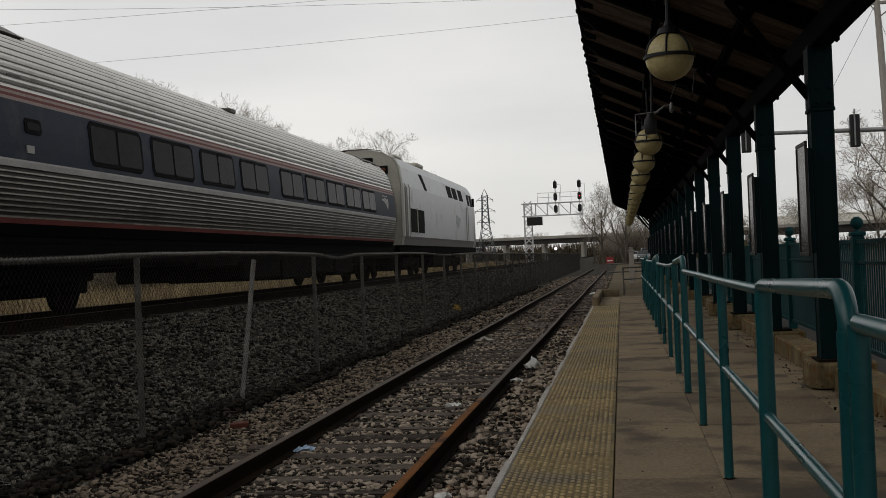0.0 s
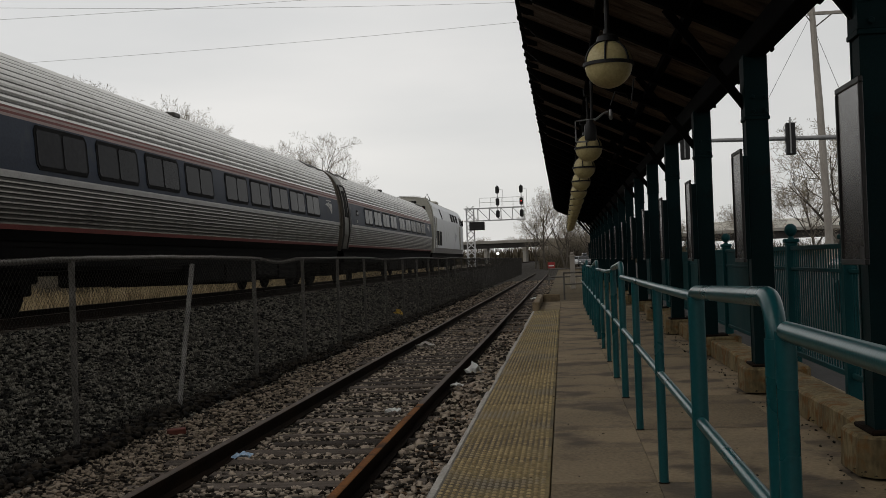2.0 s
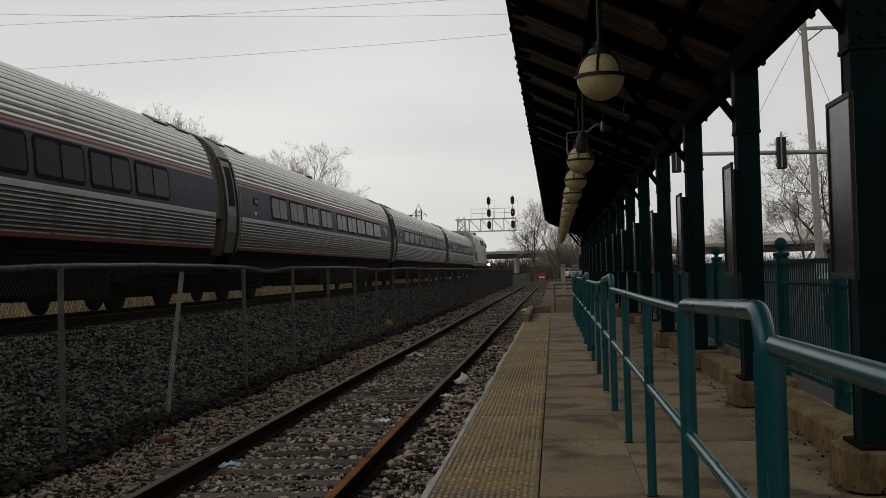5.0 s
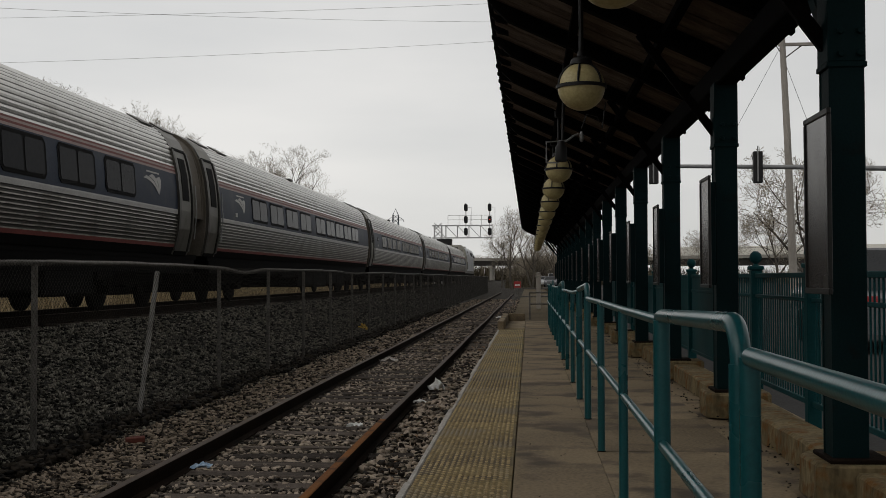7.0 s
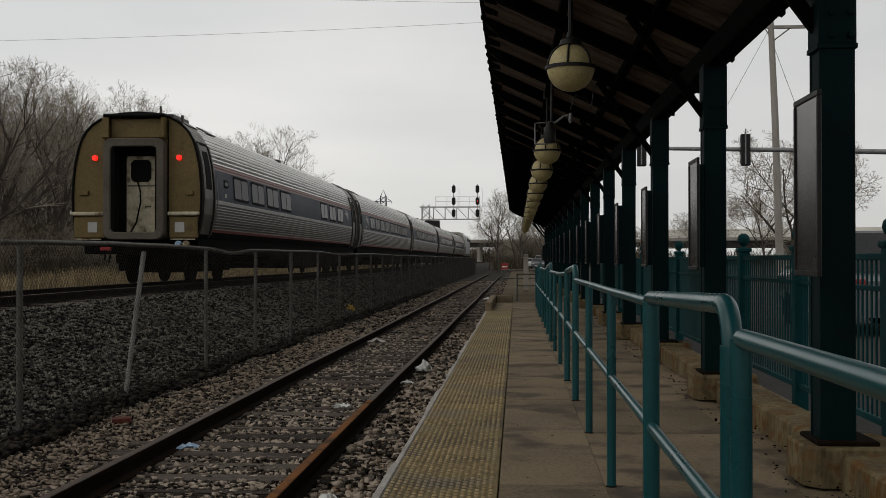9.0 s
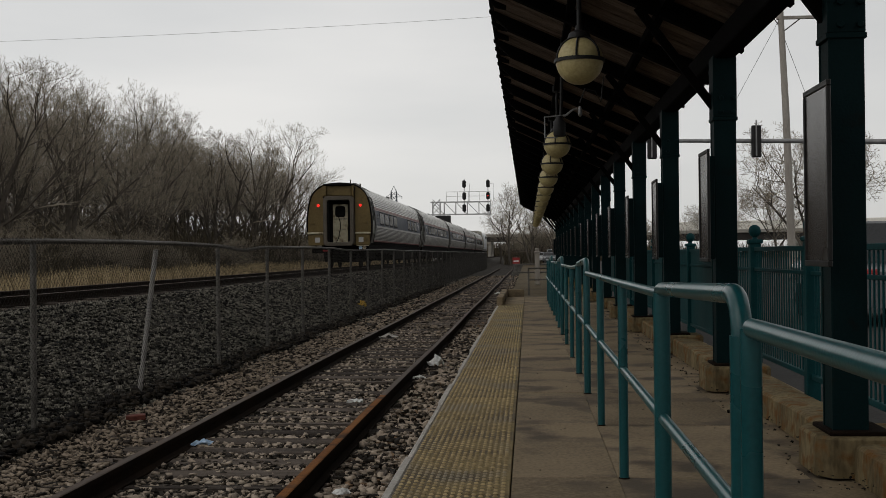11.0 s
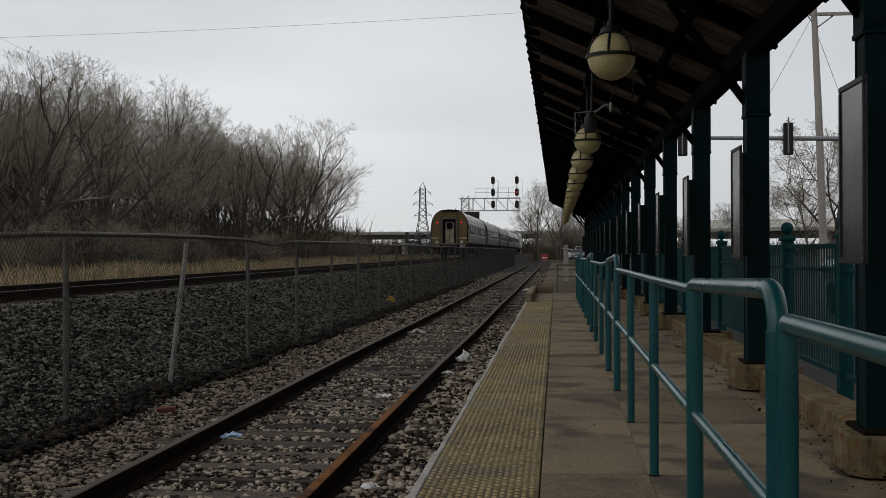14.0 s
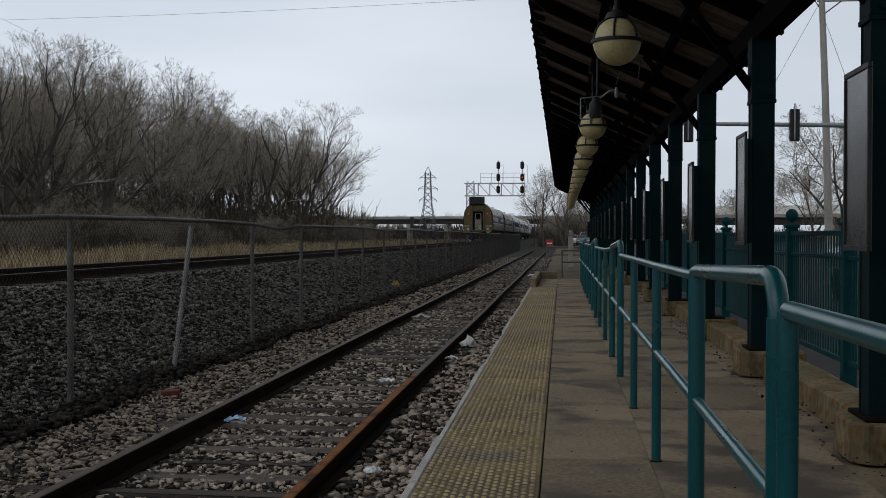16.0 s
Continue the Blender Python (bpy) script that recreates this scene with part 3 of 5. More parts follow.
def plinth(y):
    c = thing("column_plinth", "stained chipped concrete plinth under a canopy column", "plinth", "column plinths", at=(1.74, y, 0))
    ring = [(-0.25, -0.04), (-0.18, -0.12), (0.24, -0.12), (0.28, -0.08), (0.28, 0.34), (0.24, 0.38), (-0.2, 0.38), (-0.25, 0.32)]
    me, n = Shape(), len(ring)
    vs = []
    for z, grow in ((-0.02, 1.0), (0.06, 1.0), (0.175, 0.995), (0.192, 0.955)):
        vs += [(0.02 + (x - 0.02) * grow + random.uniform(-0.004, 0.004), 0.13 + (q - 0.13) * grow + random.uniform(-0.004, 0.004), z + random.uniform(-0.008, 0.0) * (z > 0)) for x, q in ring]
    fs = [(r * n + k, r * n + (k + 1) % n, (r + 1) * n + (k + 1) % n, (r + 1) * n + k) for r in range(3) for k in range(n)]
    me.add(vs, fs + [tuple(range(3 * n, 4 * n))])
    part("block", me, "plinth", c)
    return c


def sign_case(y, tall=0.91):
    s = thing("display_case", "shallow metal display case with dull blank glass on a column", "display case", "platform display cases", at=(1.455, y, 1.07))
    for n, (a, b) in {"bottom": ((0, -0.47, 0), (0.022, 0.0, 0.03)), "top": ((0, -0.47, tall - 0.03), (0.022, 0.0, tall)), "near": ((0, -0.47, 0.03), (0.022, -0.448, tall - 0.03)), "far": ((0, -0.022, 0.03), (0.022, 0.0, tall - 0.03))}.items():
        part("frame_bar", Shape().box(a, b, 0.004), "case_frame", s)
    part("back", Shape().box((0.016, -0.448, 0.03), (0.021, -0.022, tall - 0.03)), "black", s)
    part("pane", Shape().box((0.008, -0.447, 0.031), (0.014, -0.023, tall - 0.031)), "case_glass", s, "dull brownish glass pane")
    part("mounting_plate", Shape().box((0.0225, -0.03, 0.02), (0.13, 0.012, tall - 0.02), 0.004), "green_dark", s, "green mounting plate, shade in its colour")
    return s


def curb():
    c = thing("curb", "crumbling stained concrete curb between the columns", "curb", kind="structure")
    prof = [(1.665, -0.03), (1.667, 0.06), (1.670, 0.135), (1.69, 0.152), (1.82, 0.155), (1.93, 0.15), (1.93, -0.03)]
    m = len(prof)
    for i, y in enumerate(COL_Y[:-1]):
        sh = Shape()
        a, b, n = y + 0.36, y + 3.62 - 0.10, 22
        vs = []
        for k in range(n + 1):
            yy = a + (b - a) * k / n
            worn = 0.009 * noise.noise((yy * 1.3, i, 5)) + 0.007 * noise.noise((yy * 6, i, 2))
            chip = 0.06 * max(0.0, noise.noise((yy * 3.4, i * 4.0, 9)) - 0.18)
            for q, (x, z) in enumerate(prof):
                vs.append((x + (worn * 0.6 + chip if q < 4 else 0), yy, z + (worn - (chip if q in (2, 3) else 0) if 0 < q < m - 1 else 0)))
        fs = [(k * m + q, (k + 1) * m + q, (k + 1) * m + q + 1, k * m + q + 1) for k in range(n) for q in range(m - 1)]
        sh.add(vs, fs + [tuple(range(m)), tuple(range(n * m, n * m + m))[::-1]])
        part("curb_length", sh, "plinth", c)
    return c


def canopy():
    y0, y1 = COL_Y[0] - 1.2, COL_Y[-1] + 0.6
    r = thing("platform_canopy", "timber platform canopy with rafters near black for shade, sloping up towards the track", "canopy", kind="structure")
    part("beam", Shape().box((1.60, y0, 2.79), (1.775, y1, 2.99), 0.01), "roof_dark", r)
    # boards down the slope of the roof
    deck, y = Shape(), y0
    while y < y1:
        w = random.uniform(0.13, 0.17)
        dz = random.uniform(-0.006, 0.004)
        prof = [(1.92, SOFFIT(1.92) + dz), (-0.36, SOFFIT(-0.36) + dz), (-0.36, SOFFIT(-0.36) + 0.04), (1.92, SOFFIT(1.92) + 0.04)]
        deck.sweep(prof, y, min(y1, y + w) - 0.006)
        y += w
    part("boards", deck, "deck_wood", r, "brown roof boards")
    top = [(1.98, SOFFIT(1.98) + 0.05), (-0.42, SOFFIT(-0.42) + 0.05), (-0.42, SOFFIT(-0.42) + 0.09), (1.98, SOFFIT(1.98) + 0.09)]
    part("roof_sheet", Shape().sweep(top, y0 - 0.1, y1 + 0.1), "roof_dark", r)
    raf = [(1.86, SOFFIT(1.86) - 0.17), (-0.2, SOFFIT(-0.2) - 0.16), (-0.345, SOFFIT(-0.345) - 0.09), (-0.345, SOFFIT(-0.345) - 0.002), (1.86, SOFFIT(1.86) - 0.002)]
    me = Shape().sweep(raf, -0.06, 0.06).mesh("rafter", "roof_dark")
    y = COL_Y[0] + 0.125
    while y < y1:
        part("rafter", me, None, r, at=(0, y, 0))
        y += 3.62 / 2
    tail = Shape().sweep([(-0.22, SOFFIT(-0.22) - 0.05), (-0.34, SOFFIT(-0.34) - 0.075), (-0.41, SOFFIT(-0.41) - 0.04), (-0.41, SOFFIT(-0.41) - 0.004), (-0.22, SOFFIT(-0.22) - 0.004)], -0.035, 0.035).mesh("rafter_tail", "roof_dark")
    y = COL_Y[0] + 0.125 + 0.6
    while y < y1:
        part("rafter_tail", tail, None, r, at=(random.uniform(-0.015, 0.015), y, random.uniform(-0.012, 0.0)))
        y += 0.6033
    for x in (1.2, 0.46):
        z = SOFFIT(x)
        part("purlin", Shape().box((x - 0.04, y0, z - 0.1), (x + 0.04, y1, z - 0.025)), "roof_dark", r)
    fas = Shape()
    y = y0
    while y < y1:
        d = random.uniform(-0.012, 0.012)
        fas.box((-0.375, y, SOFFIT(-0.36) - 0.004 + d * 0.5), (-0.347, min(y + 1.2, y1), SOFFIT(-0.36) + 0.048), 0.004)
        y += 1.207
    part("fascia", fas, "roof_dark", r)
    part("end_brace", Shape().tube([(1.62, y1 - 0.5, 2.4), (0.6, y1 - 0.4, SOFFIT(0.6) - 0.05)], 0.05, 4), "green_dark", r)
    return r


def globe_lamp(y):
    l = thing("globe_lamp", "cream globe lamp in a dark metal cage under the canopy", "pendant lamp", "canopy globe lamps", at=(0.46, y, 2.77))
    ra = 0.2
    prof = [(0.02, -ra)] + [(ra * math.cos(a), ra * math.sin(a)) for a in np.linspace(-1.45, 1.3, 20)]
    part("globe", Shape().lathe((0, 0, 0), prof, 32), "globe", l, "cream acrylic globe", smooth=60)
    part("band", Shape().lathe((0, 0, 0), [(ra + 0.002, -0.014), (ra + 0.014, -0.014), (ra + 0.014, 0.014), (ra + 0.002, 0.014)], 32), "black", l, smooth=40)
    for k in range(6):
        a = k * math.pi / 3 + 0.35
        pts = [((ra + 0.006) * math.cos(b) * math.cos(a), (ra + 0.006) * math.cos(b) * math.sin(a), (ra + 0.006) * math.sin(b)) for b in np.linspace(0, 1.3, 9)]
        part("strap", Shape().tube(pts, 0.009, 5), "black", l)
    top = SOFFIT(0.46) - 2.77
    part("cap", Shape().lathe((0, 0, 0), [(0.10, 0.19), (0.085, 0.235), (0.035, 0.26), (0.03, 0.3)], 16), "black", l, smooth=40)
    part("stem", Shape().tube([(0, 0, 0.28), (0, 0, top - 0.02)], 0.02, 8), "black", l, smooth=40)
    part("ceiling_plate", Shape().lathe((0, 0, top - 0.12), [(0.06, 0), (0.06, 0.1)], 12), "black", l)
    return l


def floodlight():
    f = thing("floodlight", "dark floodlight in a wire guard hung under the canopy", "floodlight", at=(0.39, 13.1, 2.6))
    part("housing", Shape().lathe((0, 0, -0.12), [(0.06, 0.03), (0.07, 0.05), (0.07, 0.2), (0.045, 0.23), (0.03, 0.27)], 14), "black", f, smooth=40)
    part("guard", Shape().tube([(-0.17, 0, -0.1), (-0.17, 0, 0.14), (0.1, 0, 0.16)], 0.01, 5).tube([(-0.17, 0, -0.1), (-0.02, 0, -0.1)], 0.01, 5), "grey_metal", f)
    part("stem", Shape().tube([(0.02, 0, 0.16), (0.04, 0, SOFFIT(0.43) - 2.6 - 0.02)], 0.018, 8), "black", f)
    part("side_arm", Shape().tube([(0.05, 0, 0.14), (0.16, 0, 0.22), (0.21, 0, 0.23)], 0.012, 6), "grey_metal", f)
    part("bulb", Shape().lathe((0.24, 0, 0.14), [(0.012, 0), (0.024, 0.02), (0.024, 0.08), (0.012, 0.12)], 12), "grey_metal", f, "small grey spot lamp", smooth=50)
    part("cable", Shape().tube([(0.24, 0, 0.3), (0.3, 0, 0.46), (0.42, 0, 0.43), (0.48, 0, 0.3), (0.52, 0, 0.6)], 0.008, 5), "black", f)
    return f


def small_camera():
    f = thing("security_camera", "small grey cylinder camera under the roof edge", "camera", at=(-0.2, 6.9, SOFFIT(-0.2) - 0.3))
    part("body", Shape().tube([(0.0, 0.12, 0.05), (0.02, -0.12, 0)], 0.045, 12), "grey_metal", f, smooth=40)
    part("bracket", Shape().tube([(0, 0.05, 0.04), (0, 0.05, 0.3)], 0.015, 6), "grey_metal", f)
    return f


# ---- the picket fence beside the street ----
def picket_fence():
    X = 2.1
    fence = thing("picket_fence", "dark green steel picket fence with ball finials beside the street", "fence", at=(X, 0, 0))
    ys = [2.3 + 2.06 * i for i in range(15)]
    shaft = Shape().box((-0.05, -0.05, -0.12), (0.05, 0.05, 1.22), 0.006).mesh("post", "green_fence")
    cap = Shape().box((-0.065, -0.065, 1.22), (0.065, 0.065, 1.26), 0.01).mesh("cap", "green_fence")
    ball = Shape().lathe((0, 0, 1.26), [(0.03, 0), (0.02, 0.02), (0.045, 0.04), (0.058, 0.075), (0.05, 0.11), (0.02, 0.135)], 14).mesh("finial", "green_fence", 60)
    picket = Shape().box((-0.005, -0.0105, 0.24), (0.005, 0.0105, 1.15), 0.002).mesh("picket", "green_fence")
    for i, y in enumerate(ys):
        p = part("post", shaft, None, fence, at=(0, y, 0))
        part("cap", cap, None, p)
        part("finial", ball, None, p)
        if i == len(ys) - 1:
            break
        g = part("panel", Shape().box((-0.02, 0.05, 1.15), (0.02, 2.01, 1.19), 0.004).box((-0.02, 0.05, 0.97), (0.02, 2.01, 1.0), 0.004).box((-0.02, 0.05, 0.2), (0.02, 2.01, 0.24), 0.004), "green_fence", fence, at=(0, y, 0))
        if i >= 5:
            part("sheet", Shape().box((-0.006, 0.05, 0.24), (0.006, 2.01, 1.15)), "green_fence", g, "plain green sheet infill")
        else:
            for k in range(22):
                part("picket", picket, None, g, at=(0, 0.11 + k * 0.0875, 0))


# ---- the chain-link fence between the tracks ----
FENCE_X, FENCE_TOP, FENCE_BASE = -4.72, 1.33, -0.52


def chain_fence():
    f = thing("chain_link_fence", "sagging grey chain-link fence beside the ballast bank", "fence", kind="structure")
    ys = [0.74 + 3.22 * i for i in range(-1, 40)]
    for i, y in enumerate(ys):
        lean = 0.7 if i == 5 else random.uniform(-0.05, 0.05)
        m = "galv_light" if i == 5 else "galv"
        part("post", Shape().tube([(FENCE_X, y - (lean * 0.5 if i == 5 else 0), FENCE_BASE - 0.1), (FENCE_X, y + (lean * 0.5 if i == 5 else lean), FENCE_TOP - 0.02 - (0.06 if i == 5 else 0))], 0.031, 10), m, f, "pale leaning post" if i == 5 else "", smooth=40)
    pts = []
    for i, y in enumerate(ys):
        for k in range(8):
            yy = y + 3.22 * k / 8
            sag = -0.04 * math.exp(-((yy - 8.2) / 1.6) ** 2) - 0.065 * math.exp(-((yy - 18.3) / 0.9) ** 2) - 0.03 * math.exp(-((yy - 30) / 2) ** 2)
            pts.append((FENCE_X + 0.02 * math.sin(yy * 0.6), yy, FENCE_TOP + 0.01 * math.sin(yy * 0.53 + 0.6) + sag + random.uniform(-0.004, 0.004)))
    part("top_rail", Shape().tube(pts, 0.023, 8), "galv", f, smooth=50)
    # wire wound round the top rail
    wind, y = [], 3.0
    sh = Shape()
    while y < 22:
        z = float(np.interp(y, [p[1] for p in pts], [p[2] for p in pts]))
        sh.tube([(FENCE_X + 0.03 * math.cos(a), y + 0.05 * a / 6.28, z + 0.03 * math.sin(a)) for a in np.linspace(0, 6.28, 6)], 0.005, 3)
        y += 0.075
    part("tie_wire", sh, "galv", f, kind="stuff")
    # two sets of slanting wires make the diamonds
    h = FENCE_TOP - FENCE_BASE
    y = np.arange(-4, 128, 0.072)
    for d in (1, -1):
        n = len(y)
        r = 0.0013
        a = np.stack([np.full(n, FENCE_X + 0.03), y, np.full(n, FENCE_BASE)], -1)
        b = a + np.array([0, d * h * 0.95, h])
        a = a + np.stack([np.zeros(n), RNG.uniform(-0.008, 0.008, n), np.zeros(n)], -1)
        off = np.array([(r, 0, 0), (-r, r * 0.8, -r * d * 0.8), (-r, -r * 0.8, r * d * 0.8)])
        v = np.concatenate([a[:, None] + off, b[:, None] + off], 1).reshape(-1, 3)
        q = np.array([(0, 1, 4, 3), (1, 2, 5, 4), (2, 0, 3, 5)])
        fc = (q[None] + (np.arange(n) * 6)[:, None, None]).reshape(-1, 4)
        ob = new("wire_mesh", fast_mesh("wire_mesh", v, fc, "mesh_wire"))
        ob.parent = f
        tagged(ob, "diamond wire mesh", kind="stuff")
    return f

# ---- the train ----
# half section of a coach above the rail: x, z
HALF = [(1.44, 1.14), (1.50, 1.30), (1.515, 1.36), (1.56, 1.6), (1.585, 1.85), (1.59, 2.02), (1.592, 2.10), (1.58, 2.45), (1.545, 2.80), (1.535, 2.88), (1.505, 3.02), (1.455, 3.25), (1.38, 3.48), (1.26, 3.69), (1.08, 3.87), (0.82, 4.02), (0.45, 4.11), (0.0, 4.14)]


def half_at(z):
    return float(np.interp(z, [p[1] for p in HALF], [p[0] for p in HALF]))


def coach_section():
    """The section from the sill over the roof with its flutes, as points and material slots."""
    # The sill band takes the near-black underside colour, painting its shade.
    pts, slots = [(1.44, 1.14), (1.50, 1.29)], [7]
    pts.append((1.515, 1.36)), slots.append(3)
    z, n = 1.36, 9
    step = (2.0 - 1.36) / n
    for i in range(n):
        # Recessed faces take the dark slot, painting the groove shade.
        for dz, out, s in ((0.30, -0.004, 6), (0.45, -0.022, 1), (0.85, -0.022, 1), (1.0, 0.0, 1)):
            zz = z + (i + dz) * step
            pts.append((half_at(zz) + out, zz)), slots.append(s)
    pts.append((half_at(2.075) + 0.004, 2.075)), slots.append(4)
    for zz, s in ((2.10, 4), (2.30, 2), (2.55, 2), (2.86, 2), (2.905, 5), (2.945, 3), (2.985, 5), (3.02, 3)):
        pts.append((half_at(zz), zz)), slots.append(s)
    arc = [p for p in HALF if p[1] >= 3.02]
    lens = [0]
    for a, b in zip(arc, arc[1:]):
        lens.append(lens[-1] + math.hypot(b[0] - a[0], b[1] - a[1]))
    m = 19
    for i in range(1, m * 4 + 1):
        u = lens[-1] * i / (m * 4)
        x, zz = np.interp(u, lens, [p[0] for p in arc]), np.interp(u, lens, [p[1] for p in arc])
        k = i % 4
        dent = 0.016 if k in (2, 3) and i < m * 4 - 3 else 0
        # One strip in four is dark, as painted shade between roof flutes.
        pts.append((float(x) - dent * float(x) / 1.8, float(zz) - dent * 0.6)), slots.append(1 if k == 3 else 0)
    left = [(-x, zz) for x, zz in pts[::-1]]
    return pts + left[1:], slots + slots[::-1]


SECTION, SLOTS = coach_section()
LONG = 26.6


def slab(side, ya, yb, za, zb, t0, t1, cut=0.0):
    """A plate that follows the curved side of a coach, with its corners cut."""
    ring = [(ya + cut, za), (yb - cut, za), (yb, za + cut), (yb, zb - cut), (yb - cut, zb), (ya + cut, zb), (ya, zb - cut), (ya, za + cut)] if cut else [(ya, za), (yb, za), (yb, zb), (ya, zb)]
    n = len(ring)
    vs = [((half_at(z) + t) * side, y, z) for t in (t0, t1) for y, z in ring]
    return Shape().add(vs, [tuple(range(n)), tuple(range(2 * n - 1, n - 1, -1))] + [(i, (i + 1) % n, n + (i + 1) % n, n + i) for i in range(n)])


def curved(side, ya, yb, levels, t0, t1):
    """One connected plate over several heights of the curved side."""
    vs = []
    for z in levels:
        for y, t in ((ya, t0), (yb, t0), (yb, t1), (ya, t1)):
            vs.append(((half_at(z) + t) * side, y, z))
    n = len(levels)
    fs = [(4 * k + q, 4 * k + (q + 1) % 4, 4 * k + 4 + (q + 1) % 4, 4 * k + 4 + q) for k in range(n - 1) for q in range(4)]
    return Shape().add(vs, fs + [(3, 2, 1, 0), (4 * n - 4, 4 * n - 3, 4 * n - 2, 4 * n - 1)])


def window(parent, side, y, wide, z0=2.17, z1=2.83, split=True):
    w = wide / 2
    win = part("window", slab(side, y - w, y + w, z0, z1, -0.01, 0.01, 0.09 if split else 0.04), "rubber", parent, "dark coach window")
    if split:
        part("pane", slab(side, y - w + 0.075, y - 0.035, z0 + 0.065, z1 - 0.065, 0.0, 0.015, 0.04), "train_glass", win)
        part("pane", slab(side, y + 0.035, y + w - 0.075, z0 + 0.065, z1 - 0.065, 0.0, 0.015, 0.04), "train_glass", win)
    else:
        part("pane", slab(side, y - w + 0.05, y + w - 0.05, z0 + 0.05, z1 - 0.05, 0.0, 0.015, 0.02), "train_glass", win)


def bogie(parent, y, z=0.0):
    b = part("bogie", Shape().box((-1.05, -1.75, 0.5), (-0.85, 1.75, 0.75), 0.04).box((0.85, -1.75, 0.5), (1.05, 1.75, 0.75), 0.04).box((-1.0, -0.3, 0.45), (1.0, 0.3, 0.95), 0.04).box((-0.6, -1.7, 0.28), (0.6, 1.7, 0.92), 0.05), "underbody", parent, "grimy steel bogie coloured near black for the shade under the train", at=(0, y, z))
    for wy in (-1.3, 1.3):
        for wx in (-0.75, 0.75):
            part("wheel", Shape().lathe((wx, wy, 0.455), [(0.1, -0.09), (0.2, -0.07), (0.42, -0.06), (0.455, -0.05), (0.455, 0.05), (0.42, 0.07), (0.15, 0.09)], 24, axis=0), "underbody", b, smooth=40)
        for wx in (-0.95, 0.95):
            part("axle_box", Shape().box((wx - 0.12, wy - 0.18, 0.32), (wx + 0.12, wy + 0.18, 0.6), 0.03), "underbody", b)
    return b


def logo(parent, side, y, z=2.54):
    """Three pale swept strokes fanning from one foot, a plain shape."""
    sh = Shape()
    for k, (top, high, wide) in enumerate(((-0.56, 0.10, 0.17), (-0.24, 0.15, 0.20), (0.16, 0.13, 0.26))):
        ring = []
        for t in np.linspace(0, 1, 7):
            yy = (top + 0.30 * math.sin(t * 1.57)) * (1 - t) + 0.22 * t
            zz = high * (1 - t ** 1.6) - 0.21 * t ** 1.6
            w = wide * (1 - t) ** 0.8 + 0.02
            ring.append([(y + yy - w / 2, z + zz - 0.03 * (1 - t)), (y + yy + w / 2, z + zz + 0.03 * (1 - t))])
        vs = [((half_at(q[1]) + 0.008) * side, q[0], q[1]) for r in ring for q in r]
        sh.add(vs, [(2 * i, 2 * i + 2, 2 * i + 3, 2 * i + 1) for i in range(6)])
    part("emblem", sh, "white_stripe", parent, "pale curved stripes emblem")
    part("letter_bar", slab(side, y - 0.46, y + 0.30, z + 0.205, z + 0.235, 0.0, 0.008), "white_stripe", parent, "pale bar over the emblem")


def door(parent, side, y):
    """A vestibule door with its black seal, raised frame posts, window and grab rail."""
    levels = [1.22, 1.7, 2.1, 2.5, 2.9, 3.2, 3.42]
    d = part("door", curved(side, y - 0.37, y + 0.37, levels, -0.02, 0.014), "steel_dull", parent, "stainless steel vestibule door")
    for yy in (-0.47, 0.47):
        q = y + yy * 0.83
        part("door_post", curved(side, y + yy - 0.055, y + yy + 0.055, levels, -0.02, 0.045), "flute_dark", d)
        part("seal", curved(side, q - 0.022, q + 0.022, levels, -0.02, 0.022), "rubber", d)
    part("head_seal", slab(side, y - 0.4, y + 0.4, 3.40, 3.46, -0.02, 0.03), "rubber", d)
    part("pane", curved(side, y - 0.22, y + 0.22, [2.32, 2.42, 2.6, 2.8, 2.95, 3.05, 3.15, 3.25], 0.0, 0.024), "rubber", d, "dark door window")
    part("grab_rail", Shape().tube([((half_at(z) + 0.07) * side, y + 0.58, z) for z in (1.5, 2.1, 2.7)], 0.016, 6), "grey_metal", d)
    part("step_well", slab(side, y - 0.42, y + 0.42, 1.14, 1.22, -0.02, 0.02), "underbody", d)


def rounded_frame(ya, yb):
    """A hollow frame with rounded corners across the coach's end."""
    def ring(w, z0, z1, r, y):
        out = []
        for cx, cz, a0 in ((w - r, z0 + r, 270), (w - r, z1 - r, 0), (r - w, z1 - r, 90), (r - w, z0 + r, 180)):
            out += [(cx + r * math.cos(radians(a0 + a)), y, cz + r * math.sin(radians(a0 + a))) for a in (0, 22, 45, 68, 90)]
        return out
    loops = [ring(0.74, 1.08, 3.50, 0.2, ya + 0.03), ring(0.72, 1.10, 3.48, 0.19, ya), ring(0.58, 1.24, 3.32, 0.12, ya), ring(0.56, 1.26, 3.30, 0.11, ya + 0.03), ring(0.56, 1.26, 3.30, 0.11, yb), ring(0.74, 1.08, 3.50, 0.2, yb)]
    n, vs = 20, [p for q in loops for p in q]
    return Shape().add(vs, [(k * n + q, k * n + (q + 1) % n, (k + 1) % 6 * n + (q + 1) % n, (k + 1) % 6 * n + q) for k in range(6) for q in range(n)])


